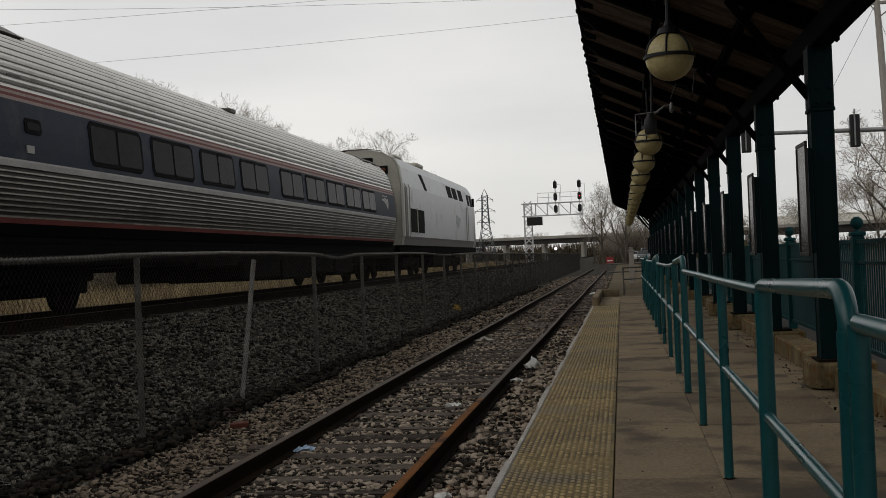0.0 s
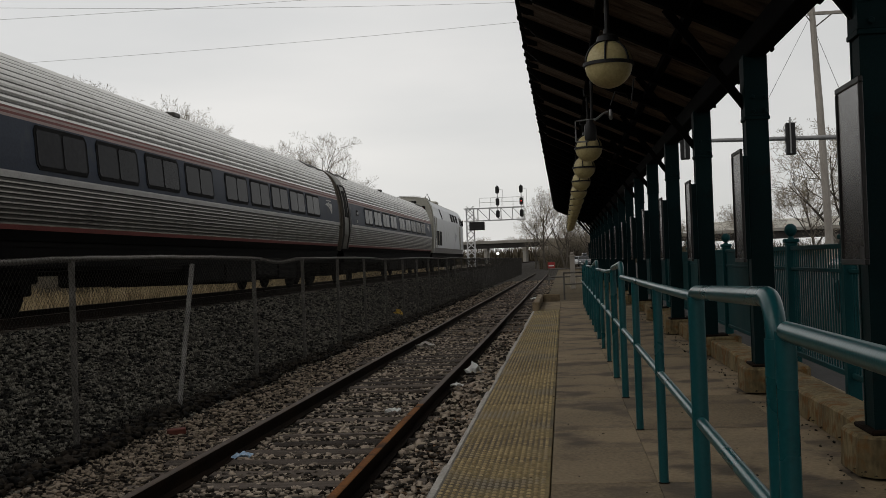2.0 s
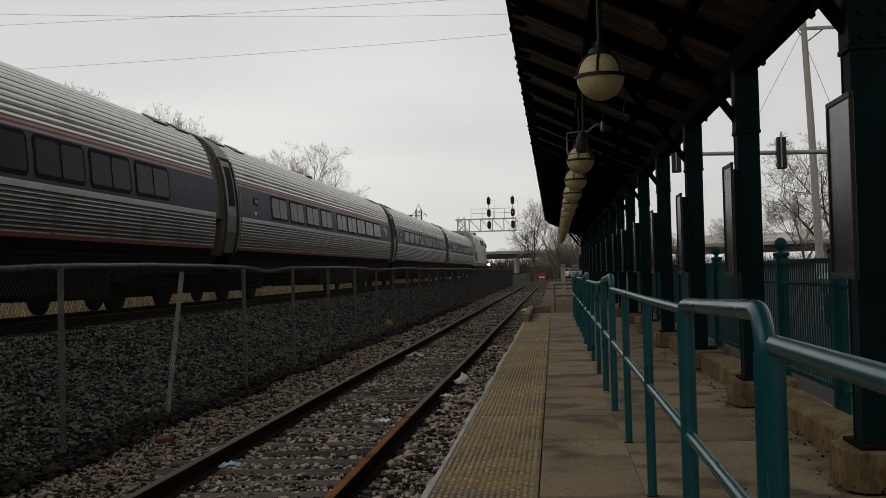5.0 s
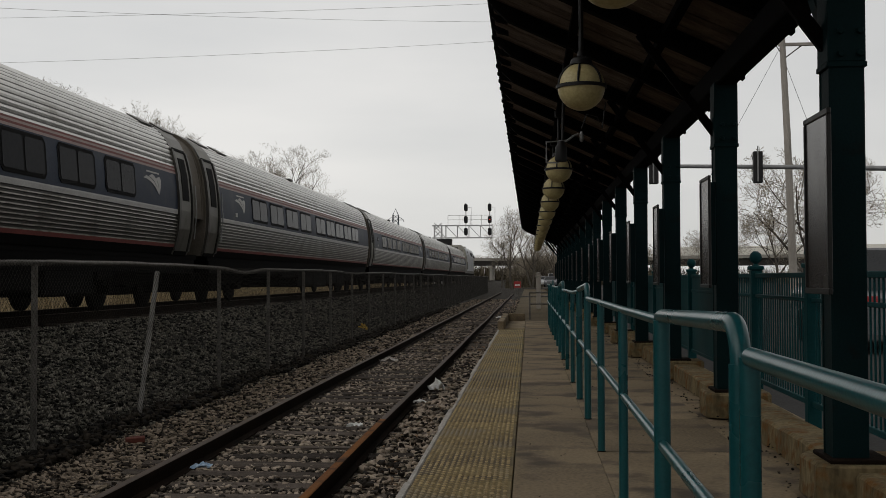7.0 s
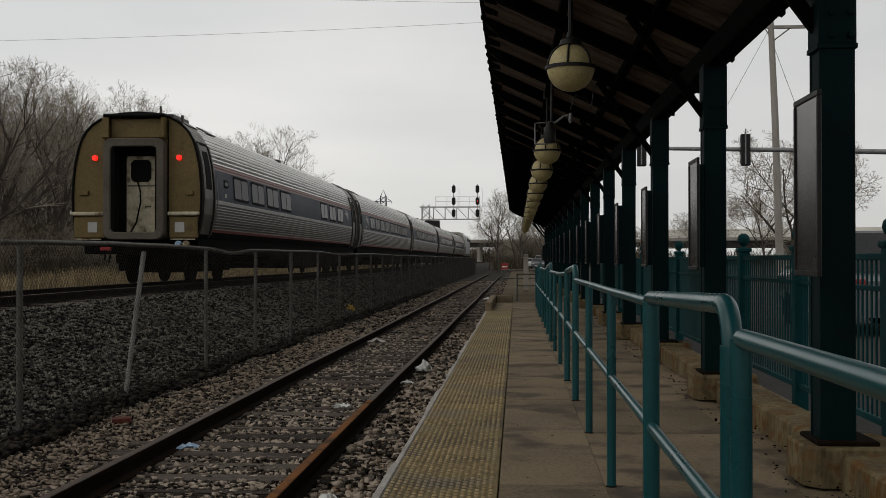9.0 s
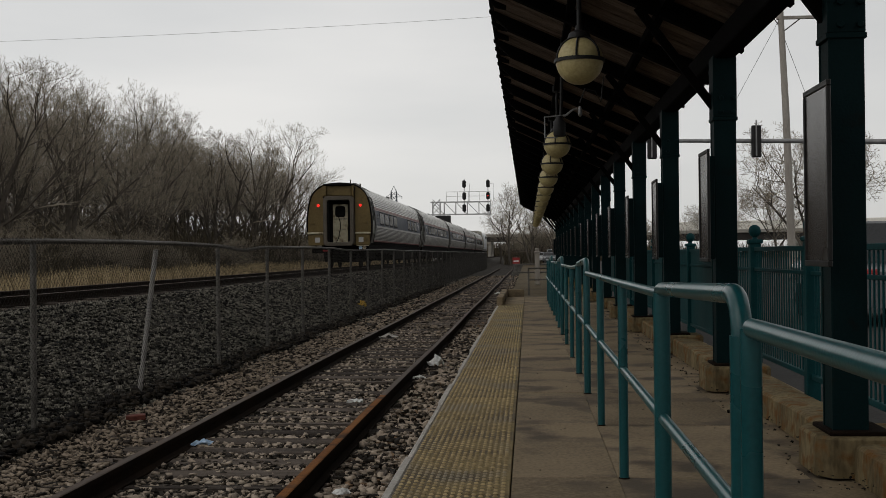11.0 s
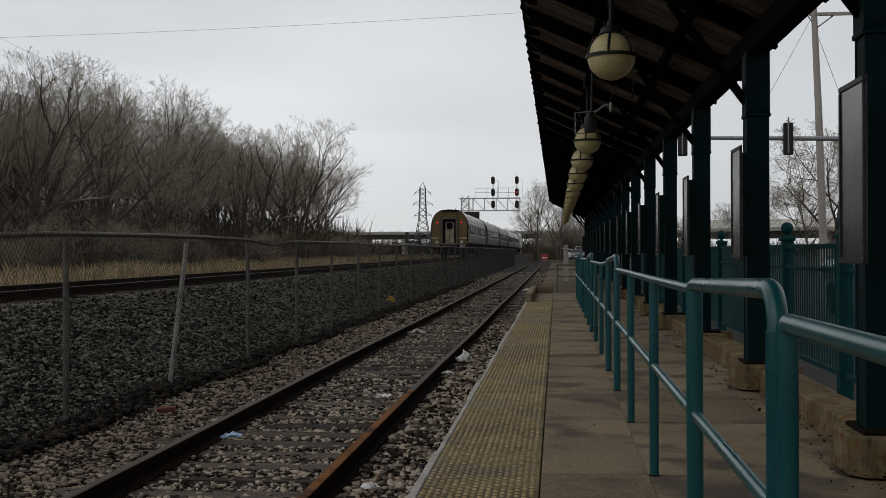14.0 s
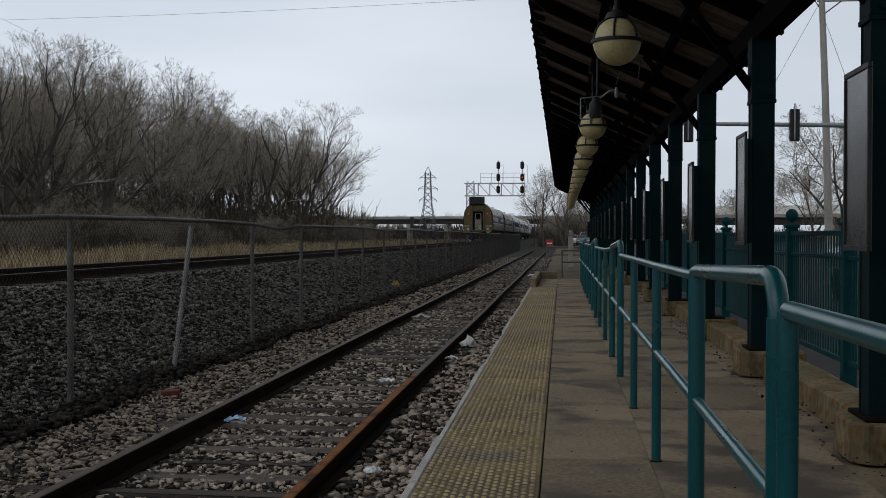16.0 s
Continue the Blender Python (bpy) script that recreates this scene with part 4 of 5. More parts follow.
def coach(windows, rear_door=True, front_door=False, tail=False, badge=True, badge_rear=False):
    """A coach from y = 0 (rear) to LONG, on the rails at z = 0."""
    c = thing("passenger_coach", "fluted stainless steel passenger coach with a dark blue window band", "railway coach", "coaches of the train")
    body = Shape()
    r0, f0 = (0.12 if tail else -0.42), LONG - (0.97 if front_door else 0.60)
    a, b = r0 + 1.02, f0 - (1.08 if front_door else 0.0)
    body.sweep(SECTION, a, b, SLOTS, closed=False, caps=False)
    part("body", body, ["steel", "flute_dark", "blue_band", "red_stripe", "white_stripe", "pink_stripe", "steel_low_shade", "underbody"], c)
    plain = [(x, z) for x, z in HALF] + [(-x, z) for x, z in HALF[::-1][1:]]
    for ya, yb in ((r0, a), (b, f0)):
        if yb - ya > 0.1:
            shell = Shape()
            shell.sweep(plain, ya, yb, None, closed=False, caps=False)
            part("end_shell", shell, "steel_dull", c, smooth=30)
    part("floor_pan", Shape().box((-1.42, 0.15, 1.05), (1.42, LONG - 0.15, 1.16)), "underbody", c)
    for side in (1, -1):
        for y, w in windows:
            window(c, side, y, w)
        if rear_door:
            door(c, side, r0 + 0.49)
        if front_door:
            door(c, side, f0 - 0.54)
        if badge:
            logo(c, side, 2.75 if badge_rear else LONG - (3.5 if front_door else 2.05))
        if not badge_rear:
            window(c, side, 2.3, 0.42, 2.46, 2.66, False)
        part("sign_plate", Shape().box((1.40 * side, 1.9, 2.98), (1.46 * side, 2.25, 3.22), 0.01), "flute_dark", c)
        part("number_bar", Shape().box((1.58 * side, 2.1, 2.2), (1.60 * side, 2.28, 2.3)), "white_stripe", c, "small pale bar")
    for y in (3.2, LONG - 3.2):
        bogie(c, y)
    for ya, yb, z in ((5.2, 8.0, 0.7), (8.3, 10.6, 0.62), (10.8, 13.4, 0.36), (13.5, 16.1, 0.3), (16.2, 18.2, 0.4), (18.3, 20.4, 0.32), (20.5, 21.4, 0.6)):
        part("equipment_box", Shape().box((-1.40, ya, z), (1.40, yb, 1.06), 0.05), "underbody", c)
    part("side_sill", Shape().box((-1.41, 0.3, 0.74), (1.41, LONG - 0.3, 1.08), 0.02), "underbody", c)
    for y in (0.9, 2.6, LONG - 2.6, LONG - 1.2):
        for side in (-1, 1):
            hatch = [(0.80, 4.035), (1.10, 3.86), (1.11, 3.88), (0.81, 4.055)]
            part("roof_vent", Shape().sweep([(q * side, z) for q, z in hatch], y - 0.4, y + 0.4), "flute_dark", c)
    part("roof_box", Shape().box((0.75, 11.5, 3.93), (1.0, 11.9, 4.03), 0.02), "flute_dark", c)
    # gangway bellows at both ends
    for ya, yb in ((-0.28 if tail else -0.6, r0 + 0.02), (f0 - 0.02, LONG - 0.02)):
        g = rounded_frame(ya, yb)
        part("gangway_frame", g, "diaphragm", c, "dark gangway frame")
    skin = [(x * 0.955, z * 0.985) for x, z in plain if z > 1.9]
    part("gangway_curtain", Shape().sweep(skin, f0 + 0.01, LONG - 0.05, None, closed=False, caps=True), "diaphragm", c, "dull brown curved gangway curtain", smooth=30)
    if not tail:
        part("gangway_curtain", Shape().sweep(skin, -0.6, r0, None, closed=False, caps=True), "diaphragm", c, "dull brown curved gangway curtain", smooth=30)
    part("coupler", Shape().box((-0.15, -0.45, 0.7), (0.15, 0.3, 0.95), 0.04), "underbody", c)
    part("coupler", Shape().box((-0.15, LONG - 0.3, 0.7), (0.15, LONG + 0.3, 0.95), 0.04), "underbody", c)
    for k, (ya, yb) in enumerate(((r0 - 0.1, r0 + 0.01), (f0 - 0.01, f0 + 0.1))):
        trim = Shape().sweep([(x * 0.985, z) for x, z in plain], ya, yb, None, closed=False, caps=True)
        if tail and k == 0:
            outline = [(x * 0.985, z) for x, z in plain]
            top = float(np.interp(0.57, [p[0] for p in HALF[::-1]], [p[1] for p in HALF[::-1]]))
            for side in (1, -1):
                half = [(x * side, z) for x, z in outline[:len(HALF)] if x > 0.57] + [(0.57 * side, top), (0.57 * side, 1.14)]
                part("end_panel", Shape().sweep(half, ya, yb), "end_gold", c, "dull gold-brown end panel")
            part("head_panel", Shape().sweep([(0.568, 3.3), (0.568, top), (0.45, 4.11), (0, 4.135), (-0.45, 4.11), (-0.568, top), (-0.568, 3.3)], ya, yb), "end_gold", c, "dull gold-brown head panel")
            continue
        part("end_cap", trim, "diaphragm", c, "dark end panel", smooth=30)
    if tail:
        for side in (-1, 1):
            part("tail_light", Shape().lathe((1.03 * side, -0.03, 3.05), [(0.055, -0.035), (0.065, 0.0), (0.07, 0.06)], 16, axis=1), "red_lamp", c, "lit red tail light", smooth=40)
            part("ledge", Shape().box((0.78 * side, -0.12, 1.66), (1.54 * side, 0.03, 1.75), 0.02), "end_door", c)
            part("lower_panel", Shape().box((0.8 * side, -0.05, 1.12), (1.5 * side, 0.03, 1.64), 0.02), "end_gold", c)
            part("label_plate", Shape().box((0.95 * side, -0.065, 1.26), (1.18 * side, -0.045, 1.5)), "white_stripe", c, "small white plate")
            part("corner_rail", Shape().tube([(0.85 * side, -0.08, 1.09), (1.45 * side, -0.08, 1.09)], 0.015, 6), "end_door", c)
            part("bracket", Shape().box((1.2 * side, -0.05, 2.15), (1.38 * side, 0.03, 2.26), 0.01), "end_gold", c)
        part("end_rim", Shape().tube([(x * 0.99, -0.0, z) for x, z in plain], 0.03, 6), "rubber", c, "black seal round the end panel", smooth=40)
        for side in (-1, 1):
            part("end_seam", Shape().box((0.765 * side - 0.012, -0.012, 1.1), (0.765 * side + 0.012, 0.03, 3.95)), "rubber", c)
        for side in (-1, 1):
            part("vestibule_wall", Shape().box((0.575 * side, 0.03, 1.2), (0.63 * side, 0.42, 3.3)), "steel_dull", c, "grimy steel vestibule wall")
            part("side_curtain", Shape().box((0.50 * side, -0.2, 1.26), (0.56 * side, 0.05, 3.25), 0.02), "rubber", c)
        part("vestibule_ceiling", Shape().box((-0.62, 0.03, 3.31), (0.62, 0.42, 3.36)), "rubber", c)
        part("vestibule_floor", Shape().box((-0.62, 0.03, 1.15), (0.62, 0.42, 1.21)), "rubber", c)
        part("vestibule_back", Shape().box((-0.62, 0.36, 1.21), (0.62, 0.42, 3.31)), "rubber", c)
        d = part("tail_door", Shape().box((-0.37, 0.315, 1.22), (0.37, 0.355, 3.12), 0.02), "end_door", c, "cream end door with grime")
        part("door_pane", Shape().add([(q * 0.25 + (0.0), 0.30, 2.76 + w * 0.27) for q, w in ((-1, -0.7), (-0.7, -1), (0.7, -1), (1, -0.7), (1, 0.7), (0.7, 1), (-0.7, 1), (-1, 0.7))] + [(q * 0.25, 0.32, 2.76 + w * 0.27) for q, w in ((-1, -0.7), (-0.7, -1), (0.7, -1), (1, -0.7), (1, 0.7), (0.7, 1), (-0.7, 1), (-1, 0.7))], [tuple(range(8)), tuple(range(15, 7, -1))] + [(i, (i + 1) % 8, 8 + (i + 1) % 8, 8 + i) for i in range(8)]), "rubber", d)
        part("pane_trim", Shape().box((-0.34, 0.305, 2.38), (0.34, 0.32, 2.42)), "steel_dull", d)
        part("door_handle", Shape().tube([(0.12, 0.31, 1.85), (0.12, 0.27, 1.9), (0.26, 0.27, 1.9)], 0.014, 6), "flute_dark", d)
        part("hood", Shape().box((-0.62, -0.06, 3.52), (0.62, 0.018, 4.0), 0.02), "end_gold", c)
        for side in (-1, 1):
            part("hood_cheek", Shape().box((0.64 * side, -0.24, 3.5), (0.74 * side, 0.03, 4.02), 0.03), "end_gold", c)
        part("hood_lip", Shape().box((-0.76, -0.26, 4.0), (0.76, 0.06, 4.09), 0.03), "rubber", c)
        part("cable", Shape().tube([(-0.08, 0.29, 2.5), (0.0, 0.25, 2.25), (0.02, 0.22, 2.0), (-0.06, 0.14, 1.5), (-0.14, -0.06, 1.24), (-0.15, -0.15, 0.85)], 0.022, 6), "rubber", c, "hanging black cable")
        part("hose", Shape().tube([(-0.62, -0.3, 0.95), (-0.66, -0.35, 0.6), (-0.55, -0.35, 0.52), (-0.5, -0.3, 0.9)], 0.025, 6), "rubber", c)
        part("red_handle", Shape().box((-0.75, -0.4, 0.82), (-0.5, -0.3, 0.9), 0.01), "red_paint", c)
        for k, (xx, m) in enumerate(((1.03, "litter_blue"), (1.22, "end_door"))):
            part("connector", Shape().lathe((xx, -0.05, 0.98), [(0.07, -0.06), (0.08, -0.02), (0.08, 0.06)], 12, axis=1), m, c)
        part("aerial", Shape().tube([(0.55, 0.1, 4.0), (0.55, 0.1, 4.3)], 0.03, 6).box((0.45, 0.3, 4.0), (0.8, 1.6, 4.14), 0.02).box((0.95, 0.4, 3.84), (1.01, 0.5, 4.12), 0.01), "flute_dark", c)
    return c


LOCO = [(1.46, 1.2), (1.50, 1.45), (1.52, 1.5), (1.52, 3.35), (1.41, 4.0), (1.22, 4.32), (0.85, 4.52), (0.4, 4.6)]


def loco_half(z):
    return float(np.interp(z, [p[1] for p in LOCO], [p[0] for p in LOCO]))


def loco_plate(side, corners, depth=0.012):
    """A plate on the locomotive's side from (y, z) corners, following its tilt."""
    n = len(corners)
    vs = [((loco_half(z) + t) * side, y, z) for t in (-0.03, depth) for y, z in corners]
    return Shape().add(vs, [tuple(range(n)), tuple(range(2 * n - 1, n - 1, -1))] + [(i, (i + 1) % n, n + (i + 1) % n, n + i) for i in range(n)])


def locomotive():
    """A diesel locomotive from y = 0 (rear) to 22."""
    c = thing("diesel_locomotive", "grey streamlined diesel locomotive with dark side grilles", "locomotive")
    sec = LOCO + [(-x, z) for x, z in LOCO[::-1]]
    slots = [1, 1, 0, 0, 0, 2, 2, 2, 2, 2, 0, 0, 0, 1, 1]
    body = Shape().sweep(sec, 0.25, 19.6, slots, closed=False, caps=False)
    body.add([(x, 0.25, z) for x, z in sec], [tuple(range(len(sec)))], 2)
    # nose: sections that shrink to the front
    prev = [(x, 19.6, z) for x, z in sec]
    for y, kx, top in ((20.4, 0.99, 4.2), (20.9, 0.95, 3.4), (21.7, 0.86, 2.6), (21.95, 0.8, 2.4)):
        cur = [(x * kx, y, 1.2 + (z - 1.2) * (top - 1.2) / 3.4) for x, z in sec]
        n = len(sec)
        body.add(prev + cur, [(i, i + 1, n + i + 1, n + i) for i in range(n - 1)], 0)
        prev = cur
    body.add(prev, [tuple(range(len(sec)))[::-1]], 0)
    part("body", body, ["loco_grey", "loco_skirt", "loco_roof"], c, smooth=24)
    part("floor_pan", Shape().box((-1.4, 0.3, 0.95), (1.4, 21.2, 1.22)), "underbody", c)
    # end frame standing proud round the rear
    lip = Shape()
    lip.sweep([(x * 1.012, 1.2 + (z - 1.2) * 1.012) for x, z in sec], 0.2, 0.62, None, closed=False, caps=False)
    part("rear_frame", lip, "loco_roof", c, "cream rear end frame", smooth=24)
    part("rear_grille", Shape().box((-0.75, 0.2, 4.0), (0.55, 0.262, 4.32), 0.02), "rubber", c, "dark slot in the rear end")
    part("rear_light", Shape().box((0.78, 0.19, 3.72), (1.08, 0.262, 4.02), 0.02), "rubber", c)
    part("lamp_glass", Shape().lathe((0.93, 0.185, 3.87), [(0.08, -0.01), (0.09, 0.03)], 12, axis=1), "brick_red", c)
    for side in (1, -1):
        x = 1.522 * side
        for y in (1.75, 3.33):
            part("side_grille", loco_plate(side, [(y, 1.68), (y + 1.46, 1.68), (y + 1.46, 2.56), (y, 2.56)]), "rubber", c, "black square side grille")
        part("grille_post", loco_plate(side, [(3.22, 1.64), (3.32, 1.64), (3.32, 2.6), (3.22, 2.6)], 0.03), "loco_roof", c)
        part("rear_door", loco_plate(side, [(0.92, 1.5), (1.42, 1.5), (1.42, 3.3), (0.92, 3.3)], 0.008), "loco_skirt", c)
        for y in (0.8, 1.52):
            part("door_handrail", Shape().tube([(x + 0.02 * side, y, 1.5), (x + 0.06 * side, y, 1.6), (x + 0.06 * side, y, 3.3), (x + 0.02 * side, y, 3.4)], 0.022, 6), "loco_roof", c)
        part("side_window", loco_plate(side, [(5.2, 3.38), (5.75, 3.38), (5.0, 3.98), (4.35, 3.98)]), "rubber", c, "slanting dark side window")
        for y in (11.1, 12.75, 14.6):
            part("side_window", loco_plate(side, [(y + 0.25, 3.42), (y + 1.55, 3.42), (y + 1.3, 3.94), (y, 3.94)]), "rubber", c)
        for y, w in ((17.6, 0.8), (18.6, 0.8)):
            part("cab_window", loco_plate(side, [(y, 3.3), (y + w, 3.3), (y + w - 0.1, 3.86), (y, 3.86)]), "rubber", c)
        for y in (17.3, 16.7):
            part("door_handrail", Shape().tube([(x + 0.05 * side, y, 1.5), (x + 0.05 * side, y, 3.2)], 0.022, 6), "loco_roof", c)
        part("belt_stripe", loco_plate(side, [(0.65, 1.44), (19.4, 1.44), (19.4, 1.52), (0.65, 1.52)], 0.006), "loco_skirt", c)
        part("emblem", loco_plate(side, [(13.4, 2.3), (14.2, 2.05), (15.0, 2.55), (13.6, 2.7)], 0.006), "loco_mark", c, "faded grey emblem")
        part("fuel_tank", Shape().box((0.2 * side, 7.5, 0.35), (1.35 * side, 12.5, 1.1), 0.08), "underbody", c)
    part("roof_vent", Shape().box((-0.8, 3.0, 4.55), (0.8, 4.4, 4.68), 0.04), "loco_roof", c)
    part("roof_vent", Shape().box((-0.7, 7.0, 4.55), (0.7, 9.6, 4.68), 0.04), "loco_roof", c)
    part("roof_vent", Shape().box((0.7, 6.0, 4.42), (1.1, 7.4, 4.58), 0.04), "loco_roof", c)
    part("mirror", Shape().box((1.48, 19.5, 3.3), (1.6, 19.6, 3.75), 0.02), "rubber", c)
    for y in (4.2, 16.2):
        bogie(c, y)
    return c


# ---- trees ----
def tree_meshes(seed, tall, spread=0.6, stems=1, kids=(9, 6, 6, 5, 4), low=0.28, ribbon=0.006):
    """Bare tree: tapered trunk and ascending limbs in one mesh, fine upright twigs in another."""
    rng = random.Random(seed)
    limbs, fine = [], []
    bends = (0.09, 0.16, 0.22, 0.28, 0.30, 0.32)
    rises = (0.03, 0.08, 0.075, 0.08, 0.09, 0.08)

    def grow(p, d, length, r, level):
        n = (7, 6, 5, 3, 2, 2)[level]
        pts, rs, q, dirs = [p.copy()], [r], d.copy(), []
        for i in range(n):
            q = (q + Vector((rng.uniform(-1, 1), rng.uniform(-1, 1), rng.uniform(-0.8, 0.8))) * bends[level] + Vector((0, 0, rises[level]))).normalized()
            p = p + q * (length / n)
            dirs.append(q.copy())
            pts.append(p.copy())
            rs.append(r * (1 - 0.7 * (i + 1) / n))
        (limbs if level <= 2 else fine).append((pts, rs, level))
        if level >= 5:
            return
        count = kids[level] + rng.randint(-1, 1)
        turn = rng.uniform(0, 6.28)
        start = low if level == 0 else 0.22
        for k in range(count):
            t = start + (0.99 - start) * (k + rng.uniform(0.1, 0.9)) / count
            i = min(n - 1, int(t * n))
            at = pts[i].lerp(pts[i + 1], min(1, t * n - i))
            turn += 2.4 + rng.uniform(-0.5, 0.5)
            side = dirs[i].orthogonal().normalized()
            out = side * math.cos(turn) + dirs[i].cross(side) * math.sin(turn)
            ang = rng.uniform(0.45, 0.95) * spread * 1.35
            nd = (dirs[i] * math.cos(ang) + out * math.sin(ang)).normalized()
            ratio = (0.84 - 0.46 * t) if level == 0 else (0.68 - 0.3 * t)
            grow(at, nd, length * ratio * rng.uniform(0.8, 1.15), rs[i] * rng.uniform(0.5, 0.7), level + 1)

    for k in range(stems):
        a = rng.uniform(0, 6.28)
        tilt = rng.uniform(0.15, 0.45) if stems > 1 else 0.06
        grow(Vector((0.3 * math.cos(a) * (stems > 1), 0.3 * math.sin(a) * (stems > 1), -0.2)), Vector((tilt * math.cos(a), tilt * math.sin(a), 1)).normalized(), tall * 0.8 * rng.uniform(0.8, 1), tall * (0.017 if stems < 3 else 0.008), 0)
    high = max(p.z for pts, rs, level in fine for p in pts)
    for pts, rs, level in limbs + fine:
        for p in pts:
            p *= tall / high
    sh = Shape()
    for pts, rs, level in limbs:
        sh.tube(pts, rs, 7 if level == 0 else 4, caps=False)
    trunk = sh.mesh("trunk", "bark", smooth=60)
    v, f = [], []
    for pts, rs, level in fine:
        u = Vector((rng.uniform(-1, 1), rng.uniform(-1, 1), rng.uniform(-1, 1)))
        for a, b, ra, rb in zip(pts, pts[1:], rs, rs[1:]):
            ra, rb = max(ra, ribbon), max(rb, ribbon * 0.7)
            w = (b - a).cross(u).normalized()
            k = len(v)
            v += [a - w * ra, a + w * ra, b + w * rb, b - w * rb]
            f.append((k, k + 1, k + 2, k + 3))
    crown = fast_mesh("crown", np.array([tuple(p) for p in v]), np.array(f), "twig")
    return trunk, crown


def bare_tree(meshes, x, y, z, scale, turn, group="bare woodland trees", label="leafless grey-brown woodland tree"):
    t = thing("bare_tree", label, "tree", group, at=Matrix.LocRotScale((x, y, z), Euler((0, 0, turn)), (scale, scale, scale)))
    part("trunk", meshes[0], None, t)
    part("crown", meshes[1], None, t)
    return t


def sticks(name, label, category, boxes, count, h0, h1, width, mat, lean=0.25, seed=1):
    """Thin upright stems as slim triangles: dry grass, brush."""
    rng = np.random.default_rng(seed)
    out = []
    for (x0, x1, y0, y1), share in boxes:
        n = int(count * share)
        x, y = rng.uniform(x0, x1, n), y0 + (y1 - y0) * rng.uniform(0, 1, n) ** 1.2
        z = np.interp(x, [p[0] for p in GROUND], [p[1] for p in GROUND]) - 0.05
        out.append(np.stack([x, y, z], -1))
    p = np.concatenate(out)
    n = len(p)
    clump = 0.6 + 0.4 * np.sin(p[:, 0] * 1.7 + p[:, 1] * 0.9) * np.sin(p[:, 1] * 0.37 + 1)
    h = rng.uniform(h0, h1, n) * (0.55 + 0.45 * clump)
    tip = p + np.stack([rng.normal(0, lean, n) * h, rng.normal(0, lean, n) * h, h], -1)
    a = rng.uniform(0, 3.14, n)
    w = np.stack([np.cos(a), np.sin(a), np.zeros(n)], -1) * width * 0.5
    mid = (p + tip) / 2 + np.stack([rng.normal(0, 0.05, n), rng.normal(0, 0.05, n), np.zeros(n)], -1) * h[:, None]
    v = np.stack([p - w, p + w, mid + w * 0.8, mid - w * 0.8, tip + w * 0.2, tip - w * 0.2], 1).reshape(-1, 3)
    q = np.array([(0, 1, 2, 3), (3, 2, 4, 5)])
    f = (q[None] + (np.arange(n) * 6)[:, None, None]).reshape(-1, 4)
    return tagged(new(name, fast_mesh(name, v, f, mat)), label, category, kind="stuff")


# ---- beyond the station ----
def signal_head(parent, at, lit=False):
    h = part("signal_head", Shape().box((-0.25, -0.1, -0.5), (0.25, 0.1, 0.5), 0.14), "black", parent, "black railway signal head", at=at)
    part("lens_hood", Shape().lathe((0, -0.2, 0.25), [(0.13, 0), (0.13, 0.12)], 10, axis=1), "black", h)
    if lit:
        part("lens", Shape().lathe((0, -0.22, 0), [(0.07, 0), (0.08, 0.05)], 10, axis=1), "red_lamp", h, "small lit red lens")


def gantry():
    Y = 150
    g = thing("signal_gantry", "pale steel cantilever signal gantry over the main track", "signal gantry", at=(0.35, Y, 0))
    mast = Shape()
    for x in (-13.0, -12.0):
        for y in (-0.5, 0.5):
            mast.tube([(x, y, -0.4), (x, y, 8.3)], 0.07, 4)
    for i in range(9):
        z = i * 0.95
        for y in (-0.5, 0.5):
            mast.tube([(-13.0, y, z), (-12.0, y, z + 0.95)], 0.045, 4)
            mast.tube([(-12.0, y, z), (-13.0, y, z + 0.95)], 0.045, 4)
    part("mast", mast, "gantry_steel", g)
    tr = Shape()
    for z in (6.55, 8.2):
        for y in (-0.5, 0.5):
            tr.tube([(-13.3, y, z), (-5.2, y, z)], 0.09, 4)
    for i in range(6):
        x = -13 + i * 1.55
        for y in (-0.5, 0.5):
            tr.tube([(x, y, 8.2), (x, y, 6.55)], 0.05, 4)
            if i < 5:
                tr.tube([(x, y, 8.2), (x + 1.55, y, 6.55)], 0.05, 4)
    part("truss", tr, "gantry_steel", g)
    rail = Shape()
    for z in (9.0, 9.6):
        rail.tube([(-11.2, 0.5, z), (-5.3, 0.5, z)], 0.035, 4)
    for x in (-11.2, -9.7, -8.2, -6.7, -5.3):
        rail.tube([(x, 0.5, 8.2), (x, 0.5, 9.6)], 0.035, 4)
    part("guard_rail", rail, "gantry_steel", g)
    for k, x in enumerate((-8.72, -5.55)):
        part("signal_pole", Shape().tube([(x, -0.6, 6.7), (x, -0.6, 11.2)], 0.06, 6), "gantry_steel", g)
        part("ladder_cage", Shape().tube([(x + 0.7, -0.3, 8.2), (x + 0.7, -0.3, 10.6), (x + 0.25, -0.3, 10.6)], 0.03, 4), "gantry_steel", g)
        for z in (7.35, 8.95, 10.55):
            signal_head(g, (x, -0.75, z), k == 1 and z == 8.95)
    part("equipment_box", Shape().box((-12.6, -0.8, 5.3), (-10.6, 0.4, 6.4), 0.05), "black", g)
    return g


